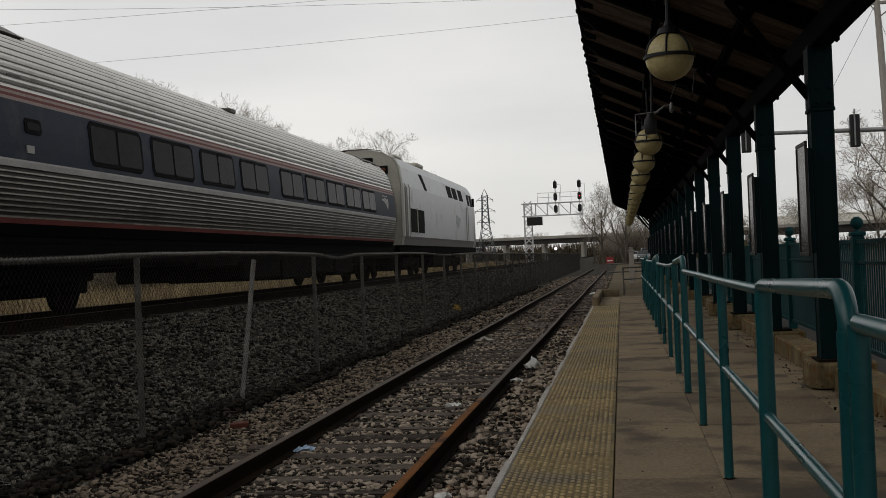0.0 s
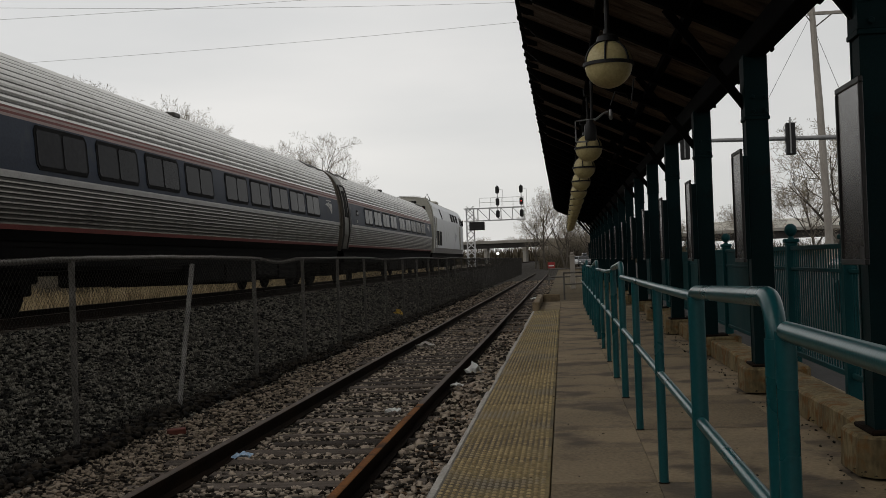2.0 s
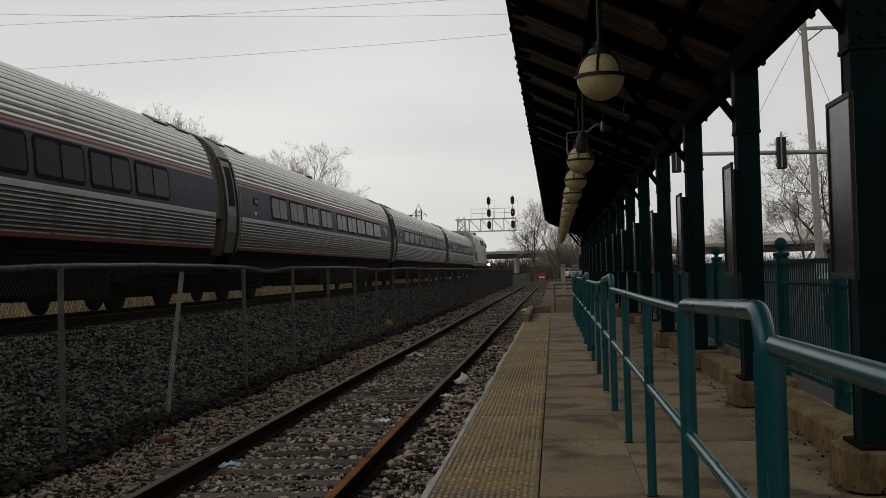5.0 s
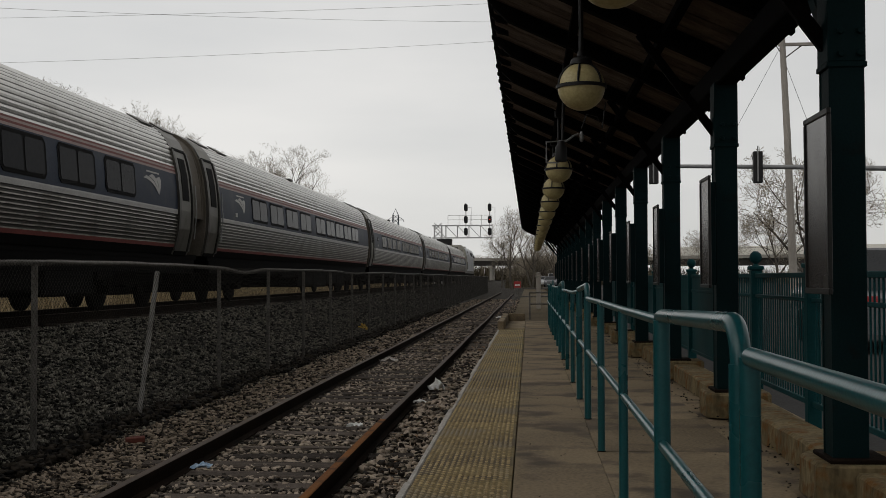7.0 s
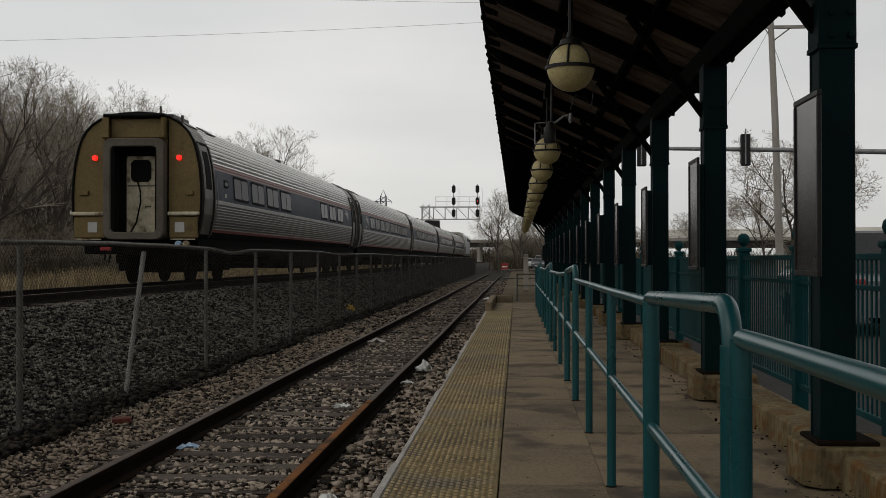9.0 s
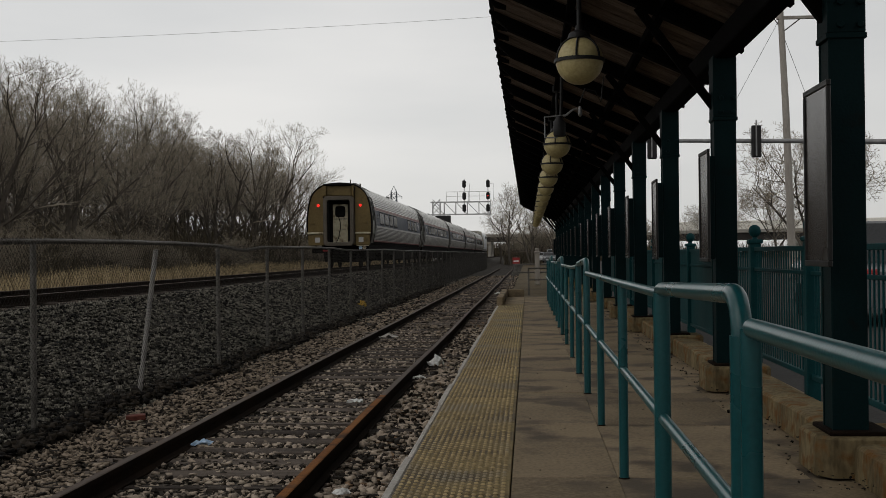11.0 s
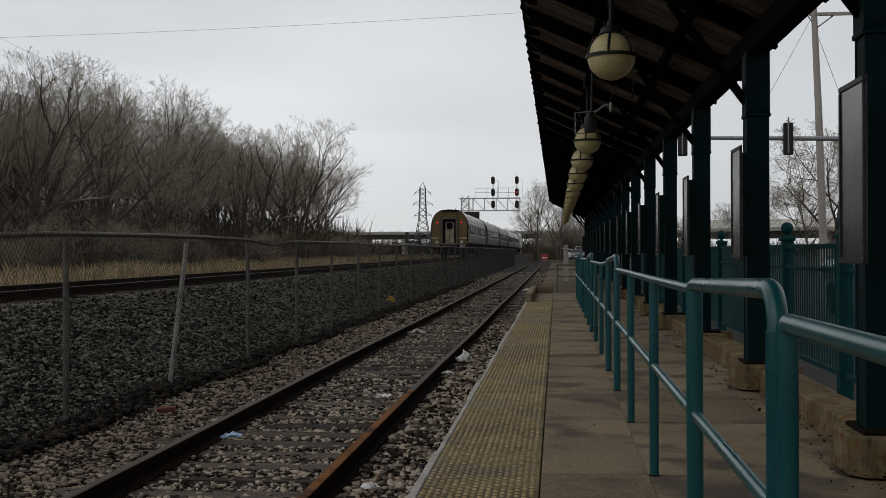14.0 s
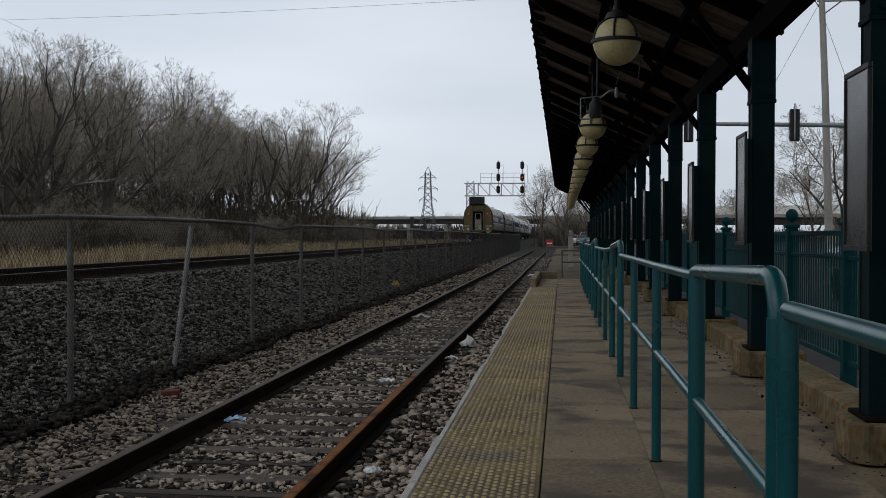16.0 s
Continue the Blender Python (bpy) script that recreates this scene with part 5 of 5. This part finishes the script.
def wayside_signal():
    w = thing("wayside_signal", "small lit white disc signal on a post beside the main track", "signal", at=(-11.5, 200, 0.1))
    part("post", Shape().tube([(0, 0, -0.2), (0, 0, 2.3)], 0.06, 6), "galv", w)
    part("hood", Shape().lathe((0, -0.05, 2.3), [(0.34, -0.06), (0.36, 0.0), (0.3, 0.12)], 16, axis=1), "black", w)
    part("disc", Shape().lathe((0, -0.13, 2.3), [(0.24, 0.0), (0.28, 0.03)], 16, axis=1), "head_lamp", w, "lit white disc")
    return w


def pylon():
    t = thing("pylon", "slender steel lattice transmission tower", "pylon", at=(-47.7, 400, -0.5))
    lat = Shape()
    levels = [(0, 3.5), (7, 2.4), (13, 1.35), (20, 1.05), (24.5, 0.95)]
    for sx in (-1, 1):
        for sy in (-1, 1):
            lat.tube([(sx * w, sy * w, z) for z, w in levels], 0.17, 4)
    for (za, wa), (zb, wb) in zip(levels, levels[1:]):
        k = 3
        for i in range(k):
            a, b = za + (zb - za) * i / k, za + (zb - za) * (i + 1) / k
            ra, rb = wa + (wb - wa) * i / k, wa + (wb - wa) * (i + 1) / k
            for sy in (-1, 1):
                lat.tube([(-ra, sy * ra, a), (rb, sy * rb, b)], 0.075, 3)
                lat.tube([(ra, sy * ra, a), (-rb, sy * rb, b)], 0.075, 3)
    part("lattice", lat, "tower_steel", t)
    for z, w in ((14.6, 3.1), (18.6, 3.5), (22.6, 2.9)):
        arm = Shape()
        for s in (-1, 1):
            arm.tube([(-s * 0.9, 0, z), (s * w, 0, z)], 0.13, 4)
            arm.tube([(s * 0.9, 0, z + 1.3), (s * w, 0, z)], 0.11, 4)
            arm.tube([(s * w, 0, z), (s * w, 0, z - 0.7)], 0.13, 4)
        part("cross_arm", arm, "tower_steel", t)
    part("work_platform", Shape().box((-6.2, -1, 4.6), (-0.8, 1, 5.4), 0.1).box((-6.3, -1, 5.4), (-5.2, 1, 8.6), 0.1).box((-1.6, -0.6, 2.0), (-0.8, 0.6, 8.2), 0.1), "girder", t, "dark equipment platform")
    part("peak", Shape().tube([(-0.95, 0, 24.5), (0, 0, 26.6), (0.95, 0, 24.5)], 0.15, 4), "tower_steel", t)
    return t


def viaduct(name, label, a, b, z0, z1, pier, rail):
    """A road bridge from a to b: girders, deck, parapet and piers."""
    v = thing(name, label, "bridge")
    d = Vector((b[0] - a[0], b[1] - a[1], 0))
    L, ang = d.length, math.atan2(d.y, d.x)
    at = pose(a[0], a[1], 0, 0, 0, math.degrees(ang))
    dep = z1 - z0
    low, mid = (0.62, 0.7) if rail == "viaduct" else (0.38, 0.55)
    part("girder", Shape().box((0, -0.2, z0), (L, 0.3, z0 + dep * low), 0.05), "girder", v, at=at)
    part("girder", Shape().box((0, 5, z0), (L, 5.5, z0 + dep * low), 0.05), "girder", v, at=at)
    part("deck", Shape().box((0, -1.0, z0 + dep * low), (L, 9, z0 + dep * mid), 0.05), "viaduct", v, at=at)
    k = 0.0
    while k < L:
        part("parapet", Shape().box((k + 0.03, -1.05, z0 + dep * mid), (min(L, k + 8) - 0.03, -0.7, z1), 0.04), rail, v, at=at)
        k += 8
    k = pier / 2
    while k < L:
        p = Shape().box((k - 0.6, 0.5, -1), (k + 0.6, 1.7, z0 - 0.8), 0.1).box((k - 0.6, 5, -1), (k + 0.6, 6.2, z0 - 0.8), 0.1).box((k - 0.8, -0.4, z0 - 0.85), (k + 0.8, 7.4, z0), 0.08)
        part("pier", p, "viaduct", v, at=at)
        k += pier
    return v


def car_vehicle(x, y, z, turn, paint, label, lights=False, tall=1.45):
    c = thing("car", label, "car", "street cars", at=pose(x, y, z, 0, 0, turn))
    body = Shape()
    prof = [(-2.2, 0.3), (2.2, 0.3), (2.25, 0.62), (2.1, 0.85), (1.1, 0.95), (0.4, tall), (-1.2, tall), (-2.0, 0.98), (-2.22, 0.9)]
    n = len(prof)
    for s in (-1, 1):
        body.add([(s * (0.9 if pz < 1 else 0.72), py, pz) for py, pz in prof], [tuple(range(n)) if s < 0 else tuple(range(n))[::-1]])
    for i in range(n):
        j = (i + 1) % n
        (ya, za), (yb, zb) = prof[i], prof[j]
        wa, wb = (0.9 if za < 1 else 0.72), (0.9 if zb < 1 else 0.72)
        body.add([(-wa, ya, za), (wa, ya, za), (wb, yb, zb), (-wb, yb, zb)], [(0, 1, 2, 3)])
    part("body", body, paint, c)
    gl = Shape()
    gl.add([(-0.8, 1.04, 0.99), (0.8, 1.04, 0.99), (0.66, 0.45, tall - 0.05), (-0.66, 0.45, tall - 0.05)], [(0, 1, 2, 3)])
    gl.add([(-0.8, -1.95, 1.03), (0.8, -1.95, 1.03), (0.66, -1.25, tall - 0.05), (-0.66, -1.25, tall - 0.05)], [(3, 2, 1, 0)])
    for s in (-1, 1):
        gl.add([(s * 0.89, 0.9, 1.0), (s * 0.89, -1.8, 1.0), (s * 0.74, -1.2, tall - 0.06), (s * 0.74, 0.35, tall - 0.06)], [(0, 1, 2, 3)])
    for i, p in enumerate(gl.v):
        gl.v[i] = (p[0] * 1.012, p[1] * 1.012, p[2] + 0.012)
    for k in range(0, len(gl.v), 4):
        part("window_pane", Shape().add(gl.v[k:k + 4], [(0, 1, 2, 3)]), "car_glass", c)
    for sy in (-1.35, 1.4):
        for s in (-0.82, 0.82):
            w = part("wheel", Shape().lathe((s, sy, 0.32), [(0.2, -0.1), (0.32, -0.09), (0.32, 0.09), (0.2, 0.1)], 18, axis=0), "rubber", c, smooth=40)
    up = 0.12 if tall > 1.6 else 0.0
    part("plate_bar", Shape().box((-0.26, -2.275, 0.52), (0.26, -2.2, 0.64), 0.01), "paper_white", c, "pale plate bar")
    for s in (-0.65, 0.65):
        part("tail_lamp", Shape().box((s - 0.15, -2.26, 0.68 + up), (s + 0.15, -2.18, 0.82 + up), 0.02), "car_red", c)
        part("headlight", Shape().box((s - 0.15, 2.16, 0.6), (s + 0.15, 2.24, 0.74), 0.02), "head_lamp" if lights else "car_white", c)
    return c


def traffic_signal():
    t = thing("traffic_signal", "grey mast arm carrying two dark traffic lights", "traffic light", at=(0, 45, 0))
    part("pole", Shape().tube([(19, 0, -0.2), (19, 0, 6.6)], [0.16, 0.12], 10), "grey_metal", t, smooth=40)
    part("mast_arm", Shape().tube([(19, 0, 5.25), (12, 0, 5.45), (4.2, 0, 5.6)], [0.12, 0.10, 0.07], 10), "grey_metal", t, smooth=40)
    for x in (4.95, 9.0):
        h = part("traffic_light", Shape().box((x - 0.18, -0.3, 4.85), (x + 0.18, -0.05, 6.1), 0.03), "black", t)
        for k in range(3):
            part("visor", Shape().lathe((x, 0.0, 5.05 + k * 0.41), [(0.14, 0), (0.15, 0.22)], 12, axis=1), "black", h)
        part("backing", Shape().box((x - 0.05, -0.36, 4.9), (x + 0.0, -0.3, 6.3), 0.01), "grey_metal", h)
    return t


def utility_pole():
    t = thing("utility_pole", "weathered wooden utility pole with a cross arm", "utility pole", at=(12.35, 55, 0))
    part("shaft", Shape().tube([(0.35, 0, -0.2), (0.1, 0, 8), (-0.1, 0, 12.9)], [0.2, 0.17, 0.14], 10), "pole_wood", t, smooth=40)
    part("cross_arm", Shape().box((-0.3, -0.1, 12.3), (1.9, 0.05, 12.45), 0.01), "pole_wood", t)
    part("strut", Shape().tube([(0.0, 0, 11.7), (0.8, -0.02, 12.3)], 0.04, 4).tube([(-0.1, 0, 11.9), (-0.5, 0, 12.5)], 0.03, 4), "galv", t)
    part("guy_wire", Shape().tube([(-0.1, 0, 12.4), (-3.6, 0, 6.0)], 0.012, 4).tube([(0.0, 0, 11.6), (2.2, 0, 5.5)], 0.012, 4), "black", t)
    return t


def wires():
    for a, b, sag in (((-45, 60, 13.2), (6, 60, 14.2), 0.35), ((-45, 52, 14.0), (6, 58, 15.6), 0.3), ((-38, 50, 17.6), (-16.5, 62, 6.5), 0.5), ((-36, 50, 14.6), (6, 75, 18.2), 0.4)):
        w = thing("overhead_wire", "thin dark overhead wire", "wire", "overhead wires")
        pts = [tuple(np.array(a) * (1 - t) + np.array(b) * t - np.array([0, 0, sag * 4 * t * (1 - t)])) for t in np.linspace(0, 1, 14)]
        part("strand", Shape().tube(pts, 0.009, 4), "grey_metal", w)


def litter():
    def crumple(name, label, at, size, mat, seed, high=0.35):
        rng = random.Random(seed)
        sh = Shape()
        n = 6
        vs = [(size * (i / n - 0.5) + rng.uniform(-1, 1) * size * 0.08, size * 0.7 * (j / n - 0.5) + rng.uniform(-1, 1) * size * 0.08, rng.uniform(0, size * high) * (1 - abs(2 * i / n - 1) * 0.5)) for j in range(n + 1) for i in range(n + 1)]
        fs = [(j * (n + 1) + i, j * (n + 1) + i + 1, (j + 1) * (n + 1) + i + 1, (j + 1) * (n + 1) + i) for j in range(n) for i in range(n)]
        sh.add(vs + [(x, y, z - 0.004) for x, y, z in vs], fs + [tuple(k + len(vs) for k in f[::-1]) for f in fs])
        tagged(part(name, sh, mat, at=at), label, "litter")
    crumple("paper_scrap", "crumpled white paper beside the rail", (-1.37, 16.6, -0.5), 0.24, "paper_white", 1, 0.8)
    crumple("paper_scrap", "small white paper beside the rail", (-1.47, 15.1, -0.52), 0.16, "paper_white", 2)
    crumple("plastic_wrapper", "blue and white plastic wrapper between the rails", (-2.86, 9.67, -0.5), 0.17, "litter_blue", 3)
    crumple("plastic_bag", "yellow plastic bag on the ballast bank", (-5.15, 34.5, -0.44), 0.28, "litter_yellow", 4, 0.9)
    crumple("paper_scrap", "pale scrap between the rails", (-1.95, 12.5, -0.5), 0.17, "paper_white", 5)
    crumple("paper_scrap", "pale flat scrap between the rails", (-2.75, 22.0, -0.5), 0.35, "concrete_edge", 6)
    crumple("plastic_cup", "clear crushed plastic cup on the stones", (-1.30, 7.7, -0.5), 0.12, "paper_white", 7)
    crumple("paper_scrap", "small pale scrap beside the rail", (-1.2, 46, -0.48), 0.3, "paper_white", 8)


def brick_piece():
    sh = Shape().box((-0.1, -0.05, 0), (0.1, 0.05, 0.06), 0.008)
    tagged(part("brick", sh, "brick_red", at=pose(-4.15, 11.6, -0.57, 4, -3, 20)), "broken red brick lying on the ballast", "brick")


def track_end():
    t = thing("stop_board", "small red board on a post beside the track end", "sign", at=(-1.0, 96, -0.5))
    part("board", Shape().box((-0.3, -0.03, 0.75), (0.3, 0.03, 1.35), 0.02), "red_paint", t, "red board")
    part("bar", Shape().box((-0.22, -0.04, 1.0), (0.22, -0.03, 1.1)), "paper_white", t, "white bar")
    part("post", Shape().tube([(0, 0.05, 0), (0, 0.05, 1.5)], 0.04, 6), "galv", t)
    m = thing("marker_post", "pale square concrete post by the path", "post", at=(0.5, 60, -0.5))
    part("shaft", Shape().box((-0.13, -0.13, 0), (0.13, 0.13, 1.7), 0.03), "building", m)
    part("cap", Shape().box((-0.18, -0.18, 1.7), (0.18, 0.18, 1.78), 0.02).box((-0.11, -0.11, 1.78), (0.11, 0.11, 1.95), 0.03), "building", m)
    k = thing("street_barrier", "low grey pipe barrier beside the yard", "barrier", at=(0, 70, -0.5))
    part("rail", Shape().tube([(-0.9, 0, 1.0), (3.5, 0, 1.0)], 0.05, 6).tube([(-0.9, 0, 0.5), (3.5, 0, 0.5)], 0.05, 6), "galv", k)
    for x in (-0.9, 1.2, 3.4):
        part("post", Shape().tube([(x, 0, 0), (x, 0, 1.05)], 0.05, 6), "galv", k)
    return t

# ---- build the place ----
ground()
track("siding_track", "worn railway track with rusty rails on dark timber ties", TRACK_X, RAIL_Z, -6, 125, 0.53, (3.5, 80), (["rail_rust", "rail_head"], ["rail_rust", "rail_head", "rail_orange"]))
track("main_track", "main line railway track with dark rails on a raised ballast bank", MAIN_X, MAIN_Z, -60, 420, 0.6, (2, 95), (["rail_rust", "rail_head"], ["rail_rust", "rail_head"]))
tie_y = np.array(TIES["siding_track"])


def clear(x, y):
    """Off the rails, and mostly off the ties."""
    near = np.abs(y[:, None] - tie_y[None]).min(1) < 0.125
    on_tie = near & (np.abs(x - TRACK_X) < 1.25) & (RNG.uniform(0, 1, len(x)) < 0.78)
    return (np.abs(np.abs(x - TRACK_X) - 0.7525) > 0.075) & ~on_tie



stones("ballast_stones", -3.5, -0.74, 4.5, 26, 46000, 0.058, "stone_track", 0.0, clear)
stones("ballast_stones", -4.6, -3.2, 5.5, 26, 22000, 0.058, "stone_side", 0.0, clear)
stones("ballast_stones", -7.5, -4.4, 8, 40, 42000, 0.066, "stone", 0.0)
stones("ballast_stones", -7.5, -4.4, 24, 75, 12000, 0.085, "stone", 0.0)
stones("ballast_stones", -4.5, -0.74, 24, 90, 16000, 0.085, "stone_side", 0.0, clear)
stones("ballast_stones", -7.72, -7.2, 10, 60, 7000, 0.07, "stone", 0.0)
stones("fallen_leaves", -4.82, -4.4, 6, 60, 11000, 0.085, "leaf_dark", 0.05, lambda x, y: np.abs(x + 4.6 + 0.09 * np.sin(y * 1.1) + 0.05 * np.sin(y * 3.7)) < RNG.uniform(0.02, 0.2, len(x)), 0.6, "dark dead leaves drifted along the fence foot", "leaves")
stones("ballast_stones", -1.5, -0.76, 5, 26, 9000, 0.075, "stone_track", 0.03, clear)
stones("fallen_leaves", -1.5, -0.78, 5, 30, 1300, 0.06, "leaf_brown", 0.03, None, 0.2, "brown dead leaves between rail and platform", "leaves")
stones("curb_leaves", 1.38, 1.68, 5.5, 24, 420, 0.02, "leaf_dark", 0.0, None, 0.15, "dark dead leaves and grit along the curb", "leaves", 0.006)
stones("platform_grit", -0.55, 1.4, 4.5, 18, 90, 0.013, "leaf_dark", 0.0, None, 0.25, "dark specks of leaf and grit on the platform", "leaves", 0.005)
platform()
tactile()
end_trough()
pipe_barrier()
handrail(0.2, [0.0, 1.1, 2.25], near=True)
for k, y0 in enumerate((2.55, 9.25, 15.95, 22.65)):
    handrail(y0, [0.0, 1.52, 3.21, 4.98], lift=0.04 if k else 0.0)
canopy()
curb()
for i, y in enumerate(COL_Y):
    column(y)
    plinth(y)
    if i >= 1:
        sign_case(y)
for i, y in enumerate([5.88 + 3.62 * k for k in range(0, 16)]):
    if i != 2:
        globe_lamp(y)
floodlight()
small_camera()
picket_fence()
chain_fence()
litter()
brick_piece()
track_end()
gantry()
wayside_signal()
pylon()
viaduct("road_bridge", "grey concrete road bridge over the tracks", (-150, 470), (60, 440), 6.1, 9.2, 16, "viaduct")
viaduct("highway_ramp", "pale concrete highway ramp on piers behind the street", (30, 245), (150, 190), 3.6, 7.6, 18, "parapet")
traffic_signal()
utility_pole()
wires()

# dry grass, brush and woods beyond the main track
sticks("dry_grass", "tall dry straw-coloured grass beyond the main track", "grass", [((-17.5, -12.6, 8, 120), 1.0)], 26000, 0.5, 1.05, 0.03, "grass", seed=2)
sticks("fence_weeds", "low dark dead weeds along the fence foot", "weeds", [((-4.85, -4.45, 6, 45), 1.0)], 3500, 0.05, 0.2, 0.014, "weed", 0.5, seed=3)
sticks("brush", "leafless brown brush at the foot of the woods", "brush", [((-34, -19, 18, 122), 1.0)], 22000, 0.8, 3.6, 0.04, "brush", 0.3, seed=4)
sticks("back_brush", "dense brown thicket behind the woods", "brush", [((-62, -38, 20, 122), 1.0)], 26000, 3.5, 8.5, 0.10, "brush", 0.22, seed=6)
sticks("end_brush", "dense brown thicket at the far end of the woods", "brush", [((-40, -20, 80, 120), 1.0)], 9000, 2.0, 5.5, 0.08, "brush", 0.25, seed=7)
WOODS = [tree_meshes(11, 13, 0.74), tree_meshes(12, 12.5, 0.62, 2, (7, 5, 5, 5, 4)), tree_meshes(13, 12.0, 0.82), tree_meshes(14, 13, 0.68)]
SHRUBS = [tree_meshes(s, 4.5, 0.62, 6, (5, 4, 4, 4, 3), 0.15) for s in (51, 52, 53)]
SPREADING = tree_meshes(31, 10, 0.95, 1, (9, 7, 6, 5, 3), 0.2, 0.012)
wood_rng = random.Random(21)
for row, x in enumerate((-22, -26, -31, -38)):
    y = 27 + row * 1.7
    while y < 112:
        bare_tree(wood_rng.choice(WOODS), x + wood_rng.uniform(-1.6, 1.6), y, -0.15, wood_rng.uniform(0.74, 0.99) * (0.9 if row == 0 else 0.98) * (0.85 + 0.21 * min(1, max(0, (y - 38) / 40)) - 0.16 * max(0, (y - 88) / 26)), wood_rng.uniform(0, 6.28))
        y += wood_rng.uniform(3.6, 5.8)
# shrubs: the foot of the woods, and the thicket about the track end
for x0, x1, y0, y1, step, lo, hi in ((-21.5, -17.5, 20, 116, 2.4, 0.35, 0.7), (-31, -22, 26, 116, 2.6, 0.5, 0.95), (-48, -33, 32, 118, 2.4, 0.8, 1.4)):
    y = y0
    while y < y1:
        bare_tree(wood_rng.choice(SHRUBS), wood_rng.uniform(x0, x1), y, -0.15, wood_rng.uniform(lo, hi), wood_rng.uniform(0, 6.28), "woodland shrubs", "leafless brown shrub at the foot of the woods")
        y += wood_rng.uniform(0.6, 1.4) * step
for k in range(34):
    bare_tree(wood_rng.choice(SHRUBS), wood_rng.uniform(-3.0, 11), wood_rng.uniform(186, 222), -0.6, wood_rng.uniform(1.0, 1.6), wood_rng.uniform(0, 6.28), "thicket shrubs", "dense leafless brown shrub beyond the track end")
for x, y, s in ((-2.5, 160, 0.98), (0.5, 168, 0.8), (3.5, 165, 0.85), (7, 180, 0.9), (1.5, 190, 0.8), (-4.5, 185, 0.7), (10, 175, 0.8), (5.5, 158, 0.6)):
    bare_tree(wood_rng.choice(WOODS), x, y, -0.3, s, wood_rng.uniform(0, 6.28), "far bare trees", "leafless far tree beyond the track end")
for x, y, s in ((14.9, 62, 0.86), (13.4, 85, 0.5), (19.5, 90, 0.7), (11.0, 95, 0.42), (10.5, 120, 0.5)):
    bare_tree(SPREADING, x, y, -0.2, s, wood_rng.uniform(0, 6.28), "street trees", "leafless tree beside the street")
for k in range(30):
    bare_tree(wood_rng.choice(WOODS), -150 + k * 6.5 + wood_rng.uniform(-3, 3), 520 + wood_rng.uniform(-15, 15), -0.5, 1.0, wood_rng.uniform(0, 6.28), "distant trees", "distant leafless tree behind the bridge")
sticks("track_end_brush", "grey-brown brush around the end of the siding", "brush", [((-4, 14, 186, 230), 1.0)], 6000, 0.8, 3.2, 0.06, "brush", 0.3, seed=5)

# street
sticks("bridge_brush", "dense brown scrub behind the road bridge", "brush", [((-170, 60, 485, 510), 1.0)], 9000, 4.0, 8.0, 0.5, "brush", 0.15, seed=9)
# Added stems that block the sky below the ramp, standing for its shadow.
sticks("ramp_brush", "low brush added to stand for the darkness under the highway ramp", "brush", [((26, 150, 250, 270), 1.0)], 5000, 2.5, 4.5, 0.16, "brush", 0.3, seed=8)
car_vehicle(3.7, 174, -0.1, 180, "car_white", "white car with lit headlights on the street", True, 1.9)
car_vehicle(3.0, 160, -0.1, 180, "car_grey", "grey car on the far street")
car_vehicle(2.4, 167, -0.1, 180, "car_white", "white car on the far street")
car_vehicle(4.7, 170, -0.1, 180, "car_dark", "dark car on the far street")
car_vehicle(12.5, 44, -0.1, 90, "car_dark", "dark car on the street beyond the fence")
car_vehicle(6.2, 21.0, -0.1, 0, "car_grey", "tall grey car parked close behind the fence", False, 1.75)
car_vehicle(9.8, 26, -0.1, 20, "car_white", "white car parked beyond the fence")
car_vehicle(11.5, 30, -0.1, 5, "car_dark", "dark car parked beyond the fence")

# the train: rear end of the last coach at y = 0 of its own row
PITCH = 27.2
NINE = [(4.78, 1.82), (6.95, 1.82), (9.12, 1.82), (11.3, 1.82), (14.0, 1.82), (16.05, 1.82), (18.05, 1.82), (20.05, 1.82), (22.08, 1.82)]
CAFE = [(3.9, 1.66), (5.9, 1.66), (7.9, 1.66), (9.9, 1.66), (17.2, 1.56), (19.2, 1.56), (21.2, 1.56)]
TRAIN = [(coach(CAFE, True, True, tail=True), 0.0), (coach(NINE, True, False, badge_rear=True), PITCH), (coach(NINE, True, False), 2 * PITCH), (coach(NINE, True, False), 3 * PITCH), (coach(NINE, True, False), 4 * PITCH), (locomotive(), 5 * PITCH)]
REAR = [(0.0, -97.5), (3.5, -49.3), (7.0, -1.0), (9.0, 26.4), (9.5, 33.2), (11.8, 65.0), (13.0, 81.6), (14.5, 102.3), (16.0, 122.6)]


def motions():
    for ob, ahead in TRAIN:
        walk(ob, [(t, pose(MAIN_X, y + ahead, MAIN_Z)) for t, y in REAR])


motions()
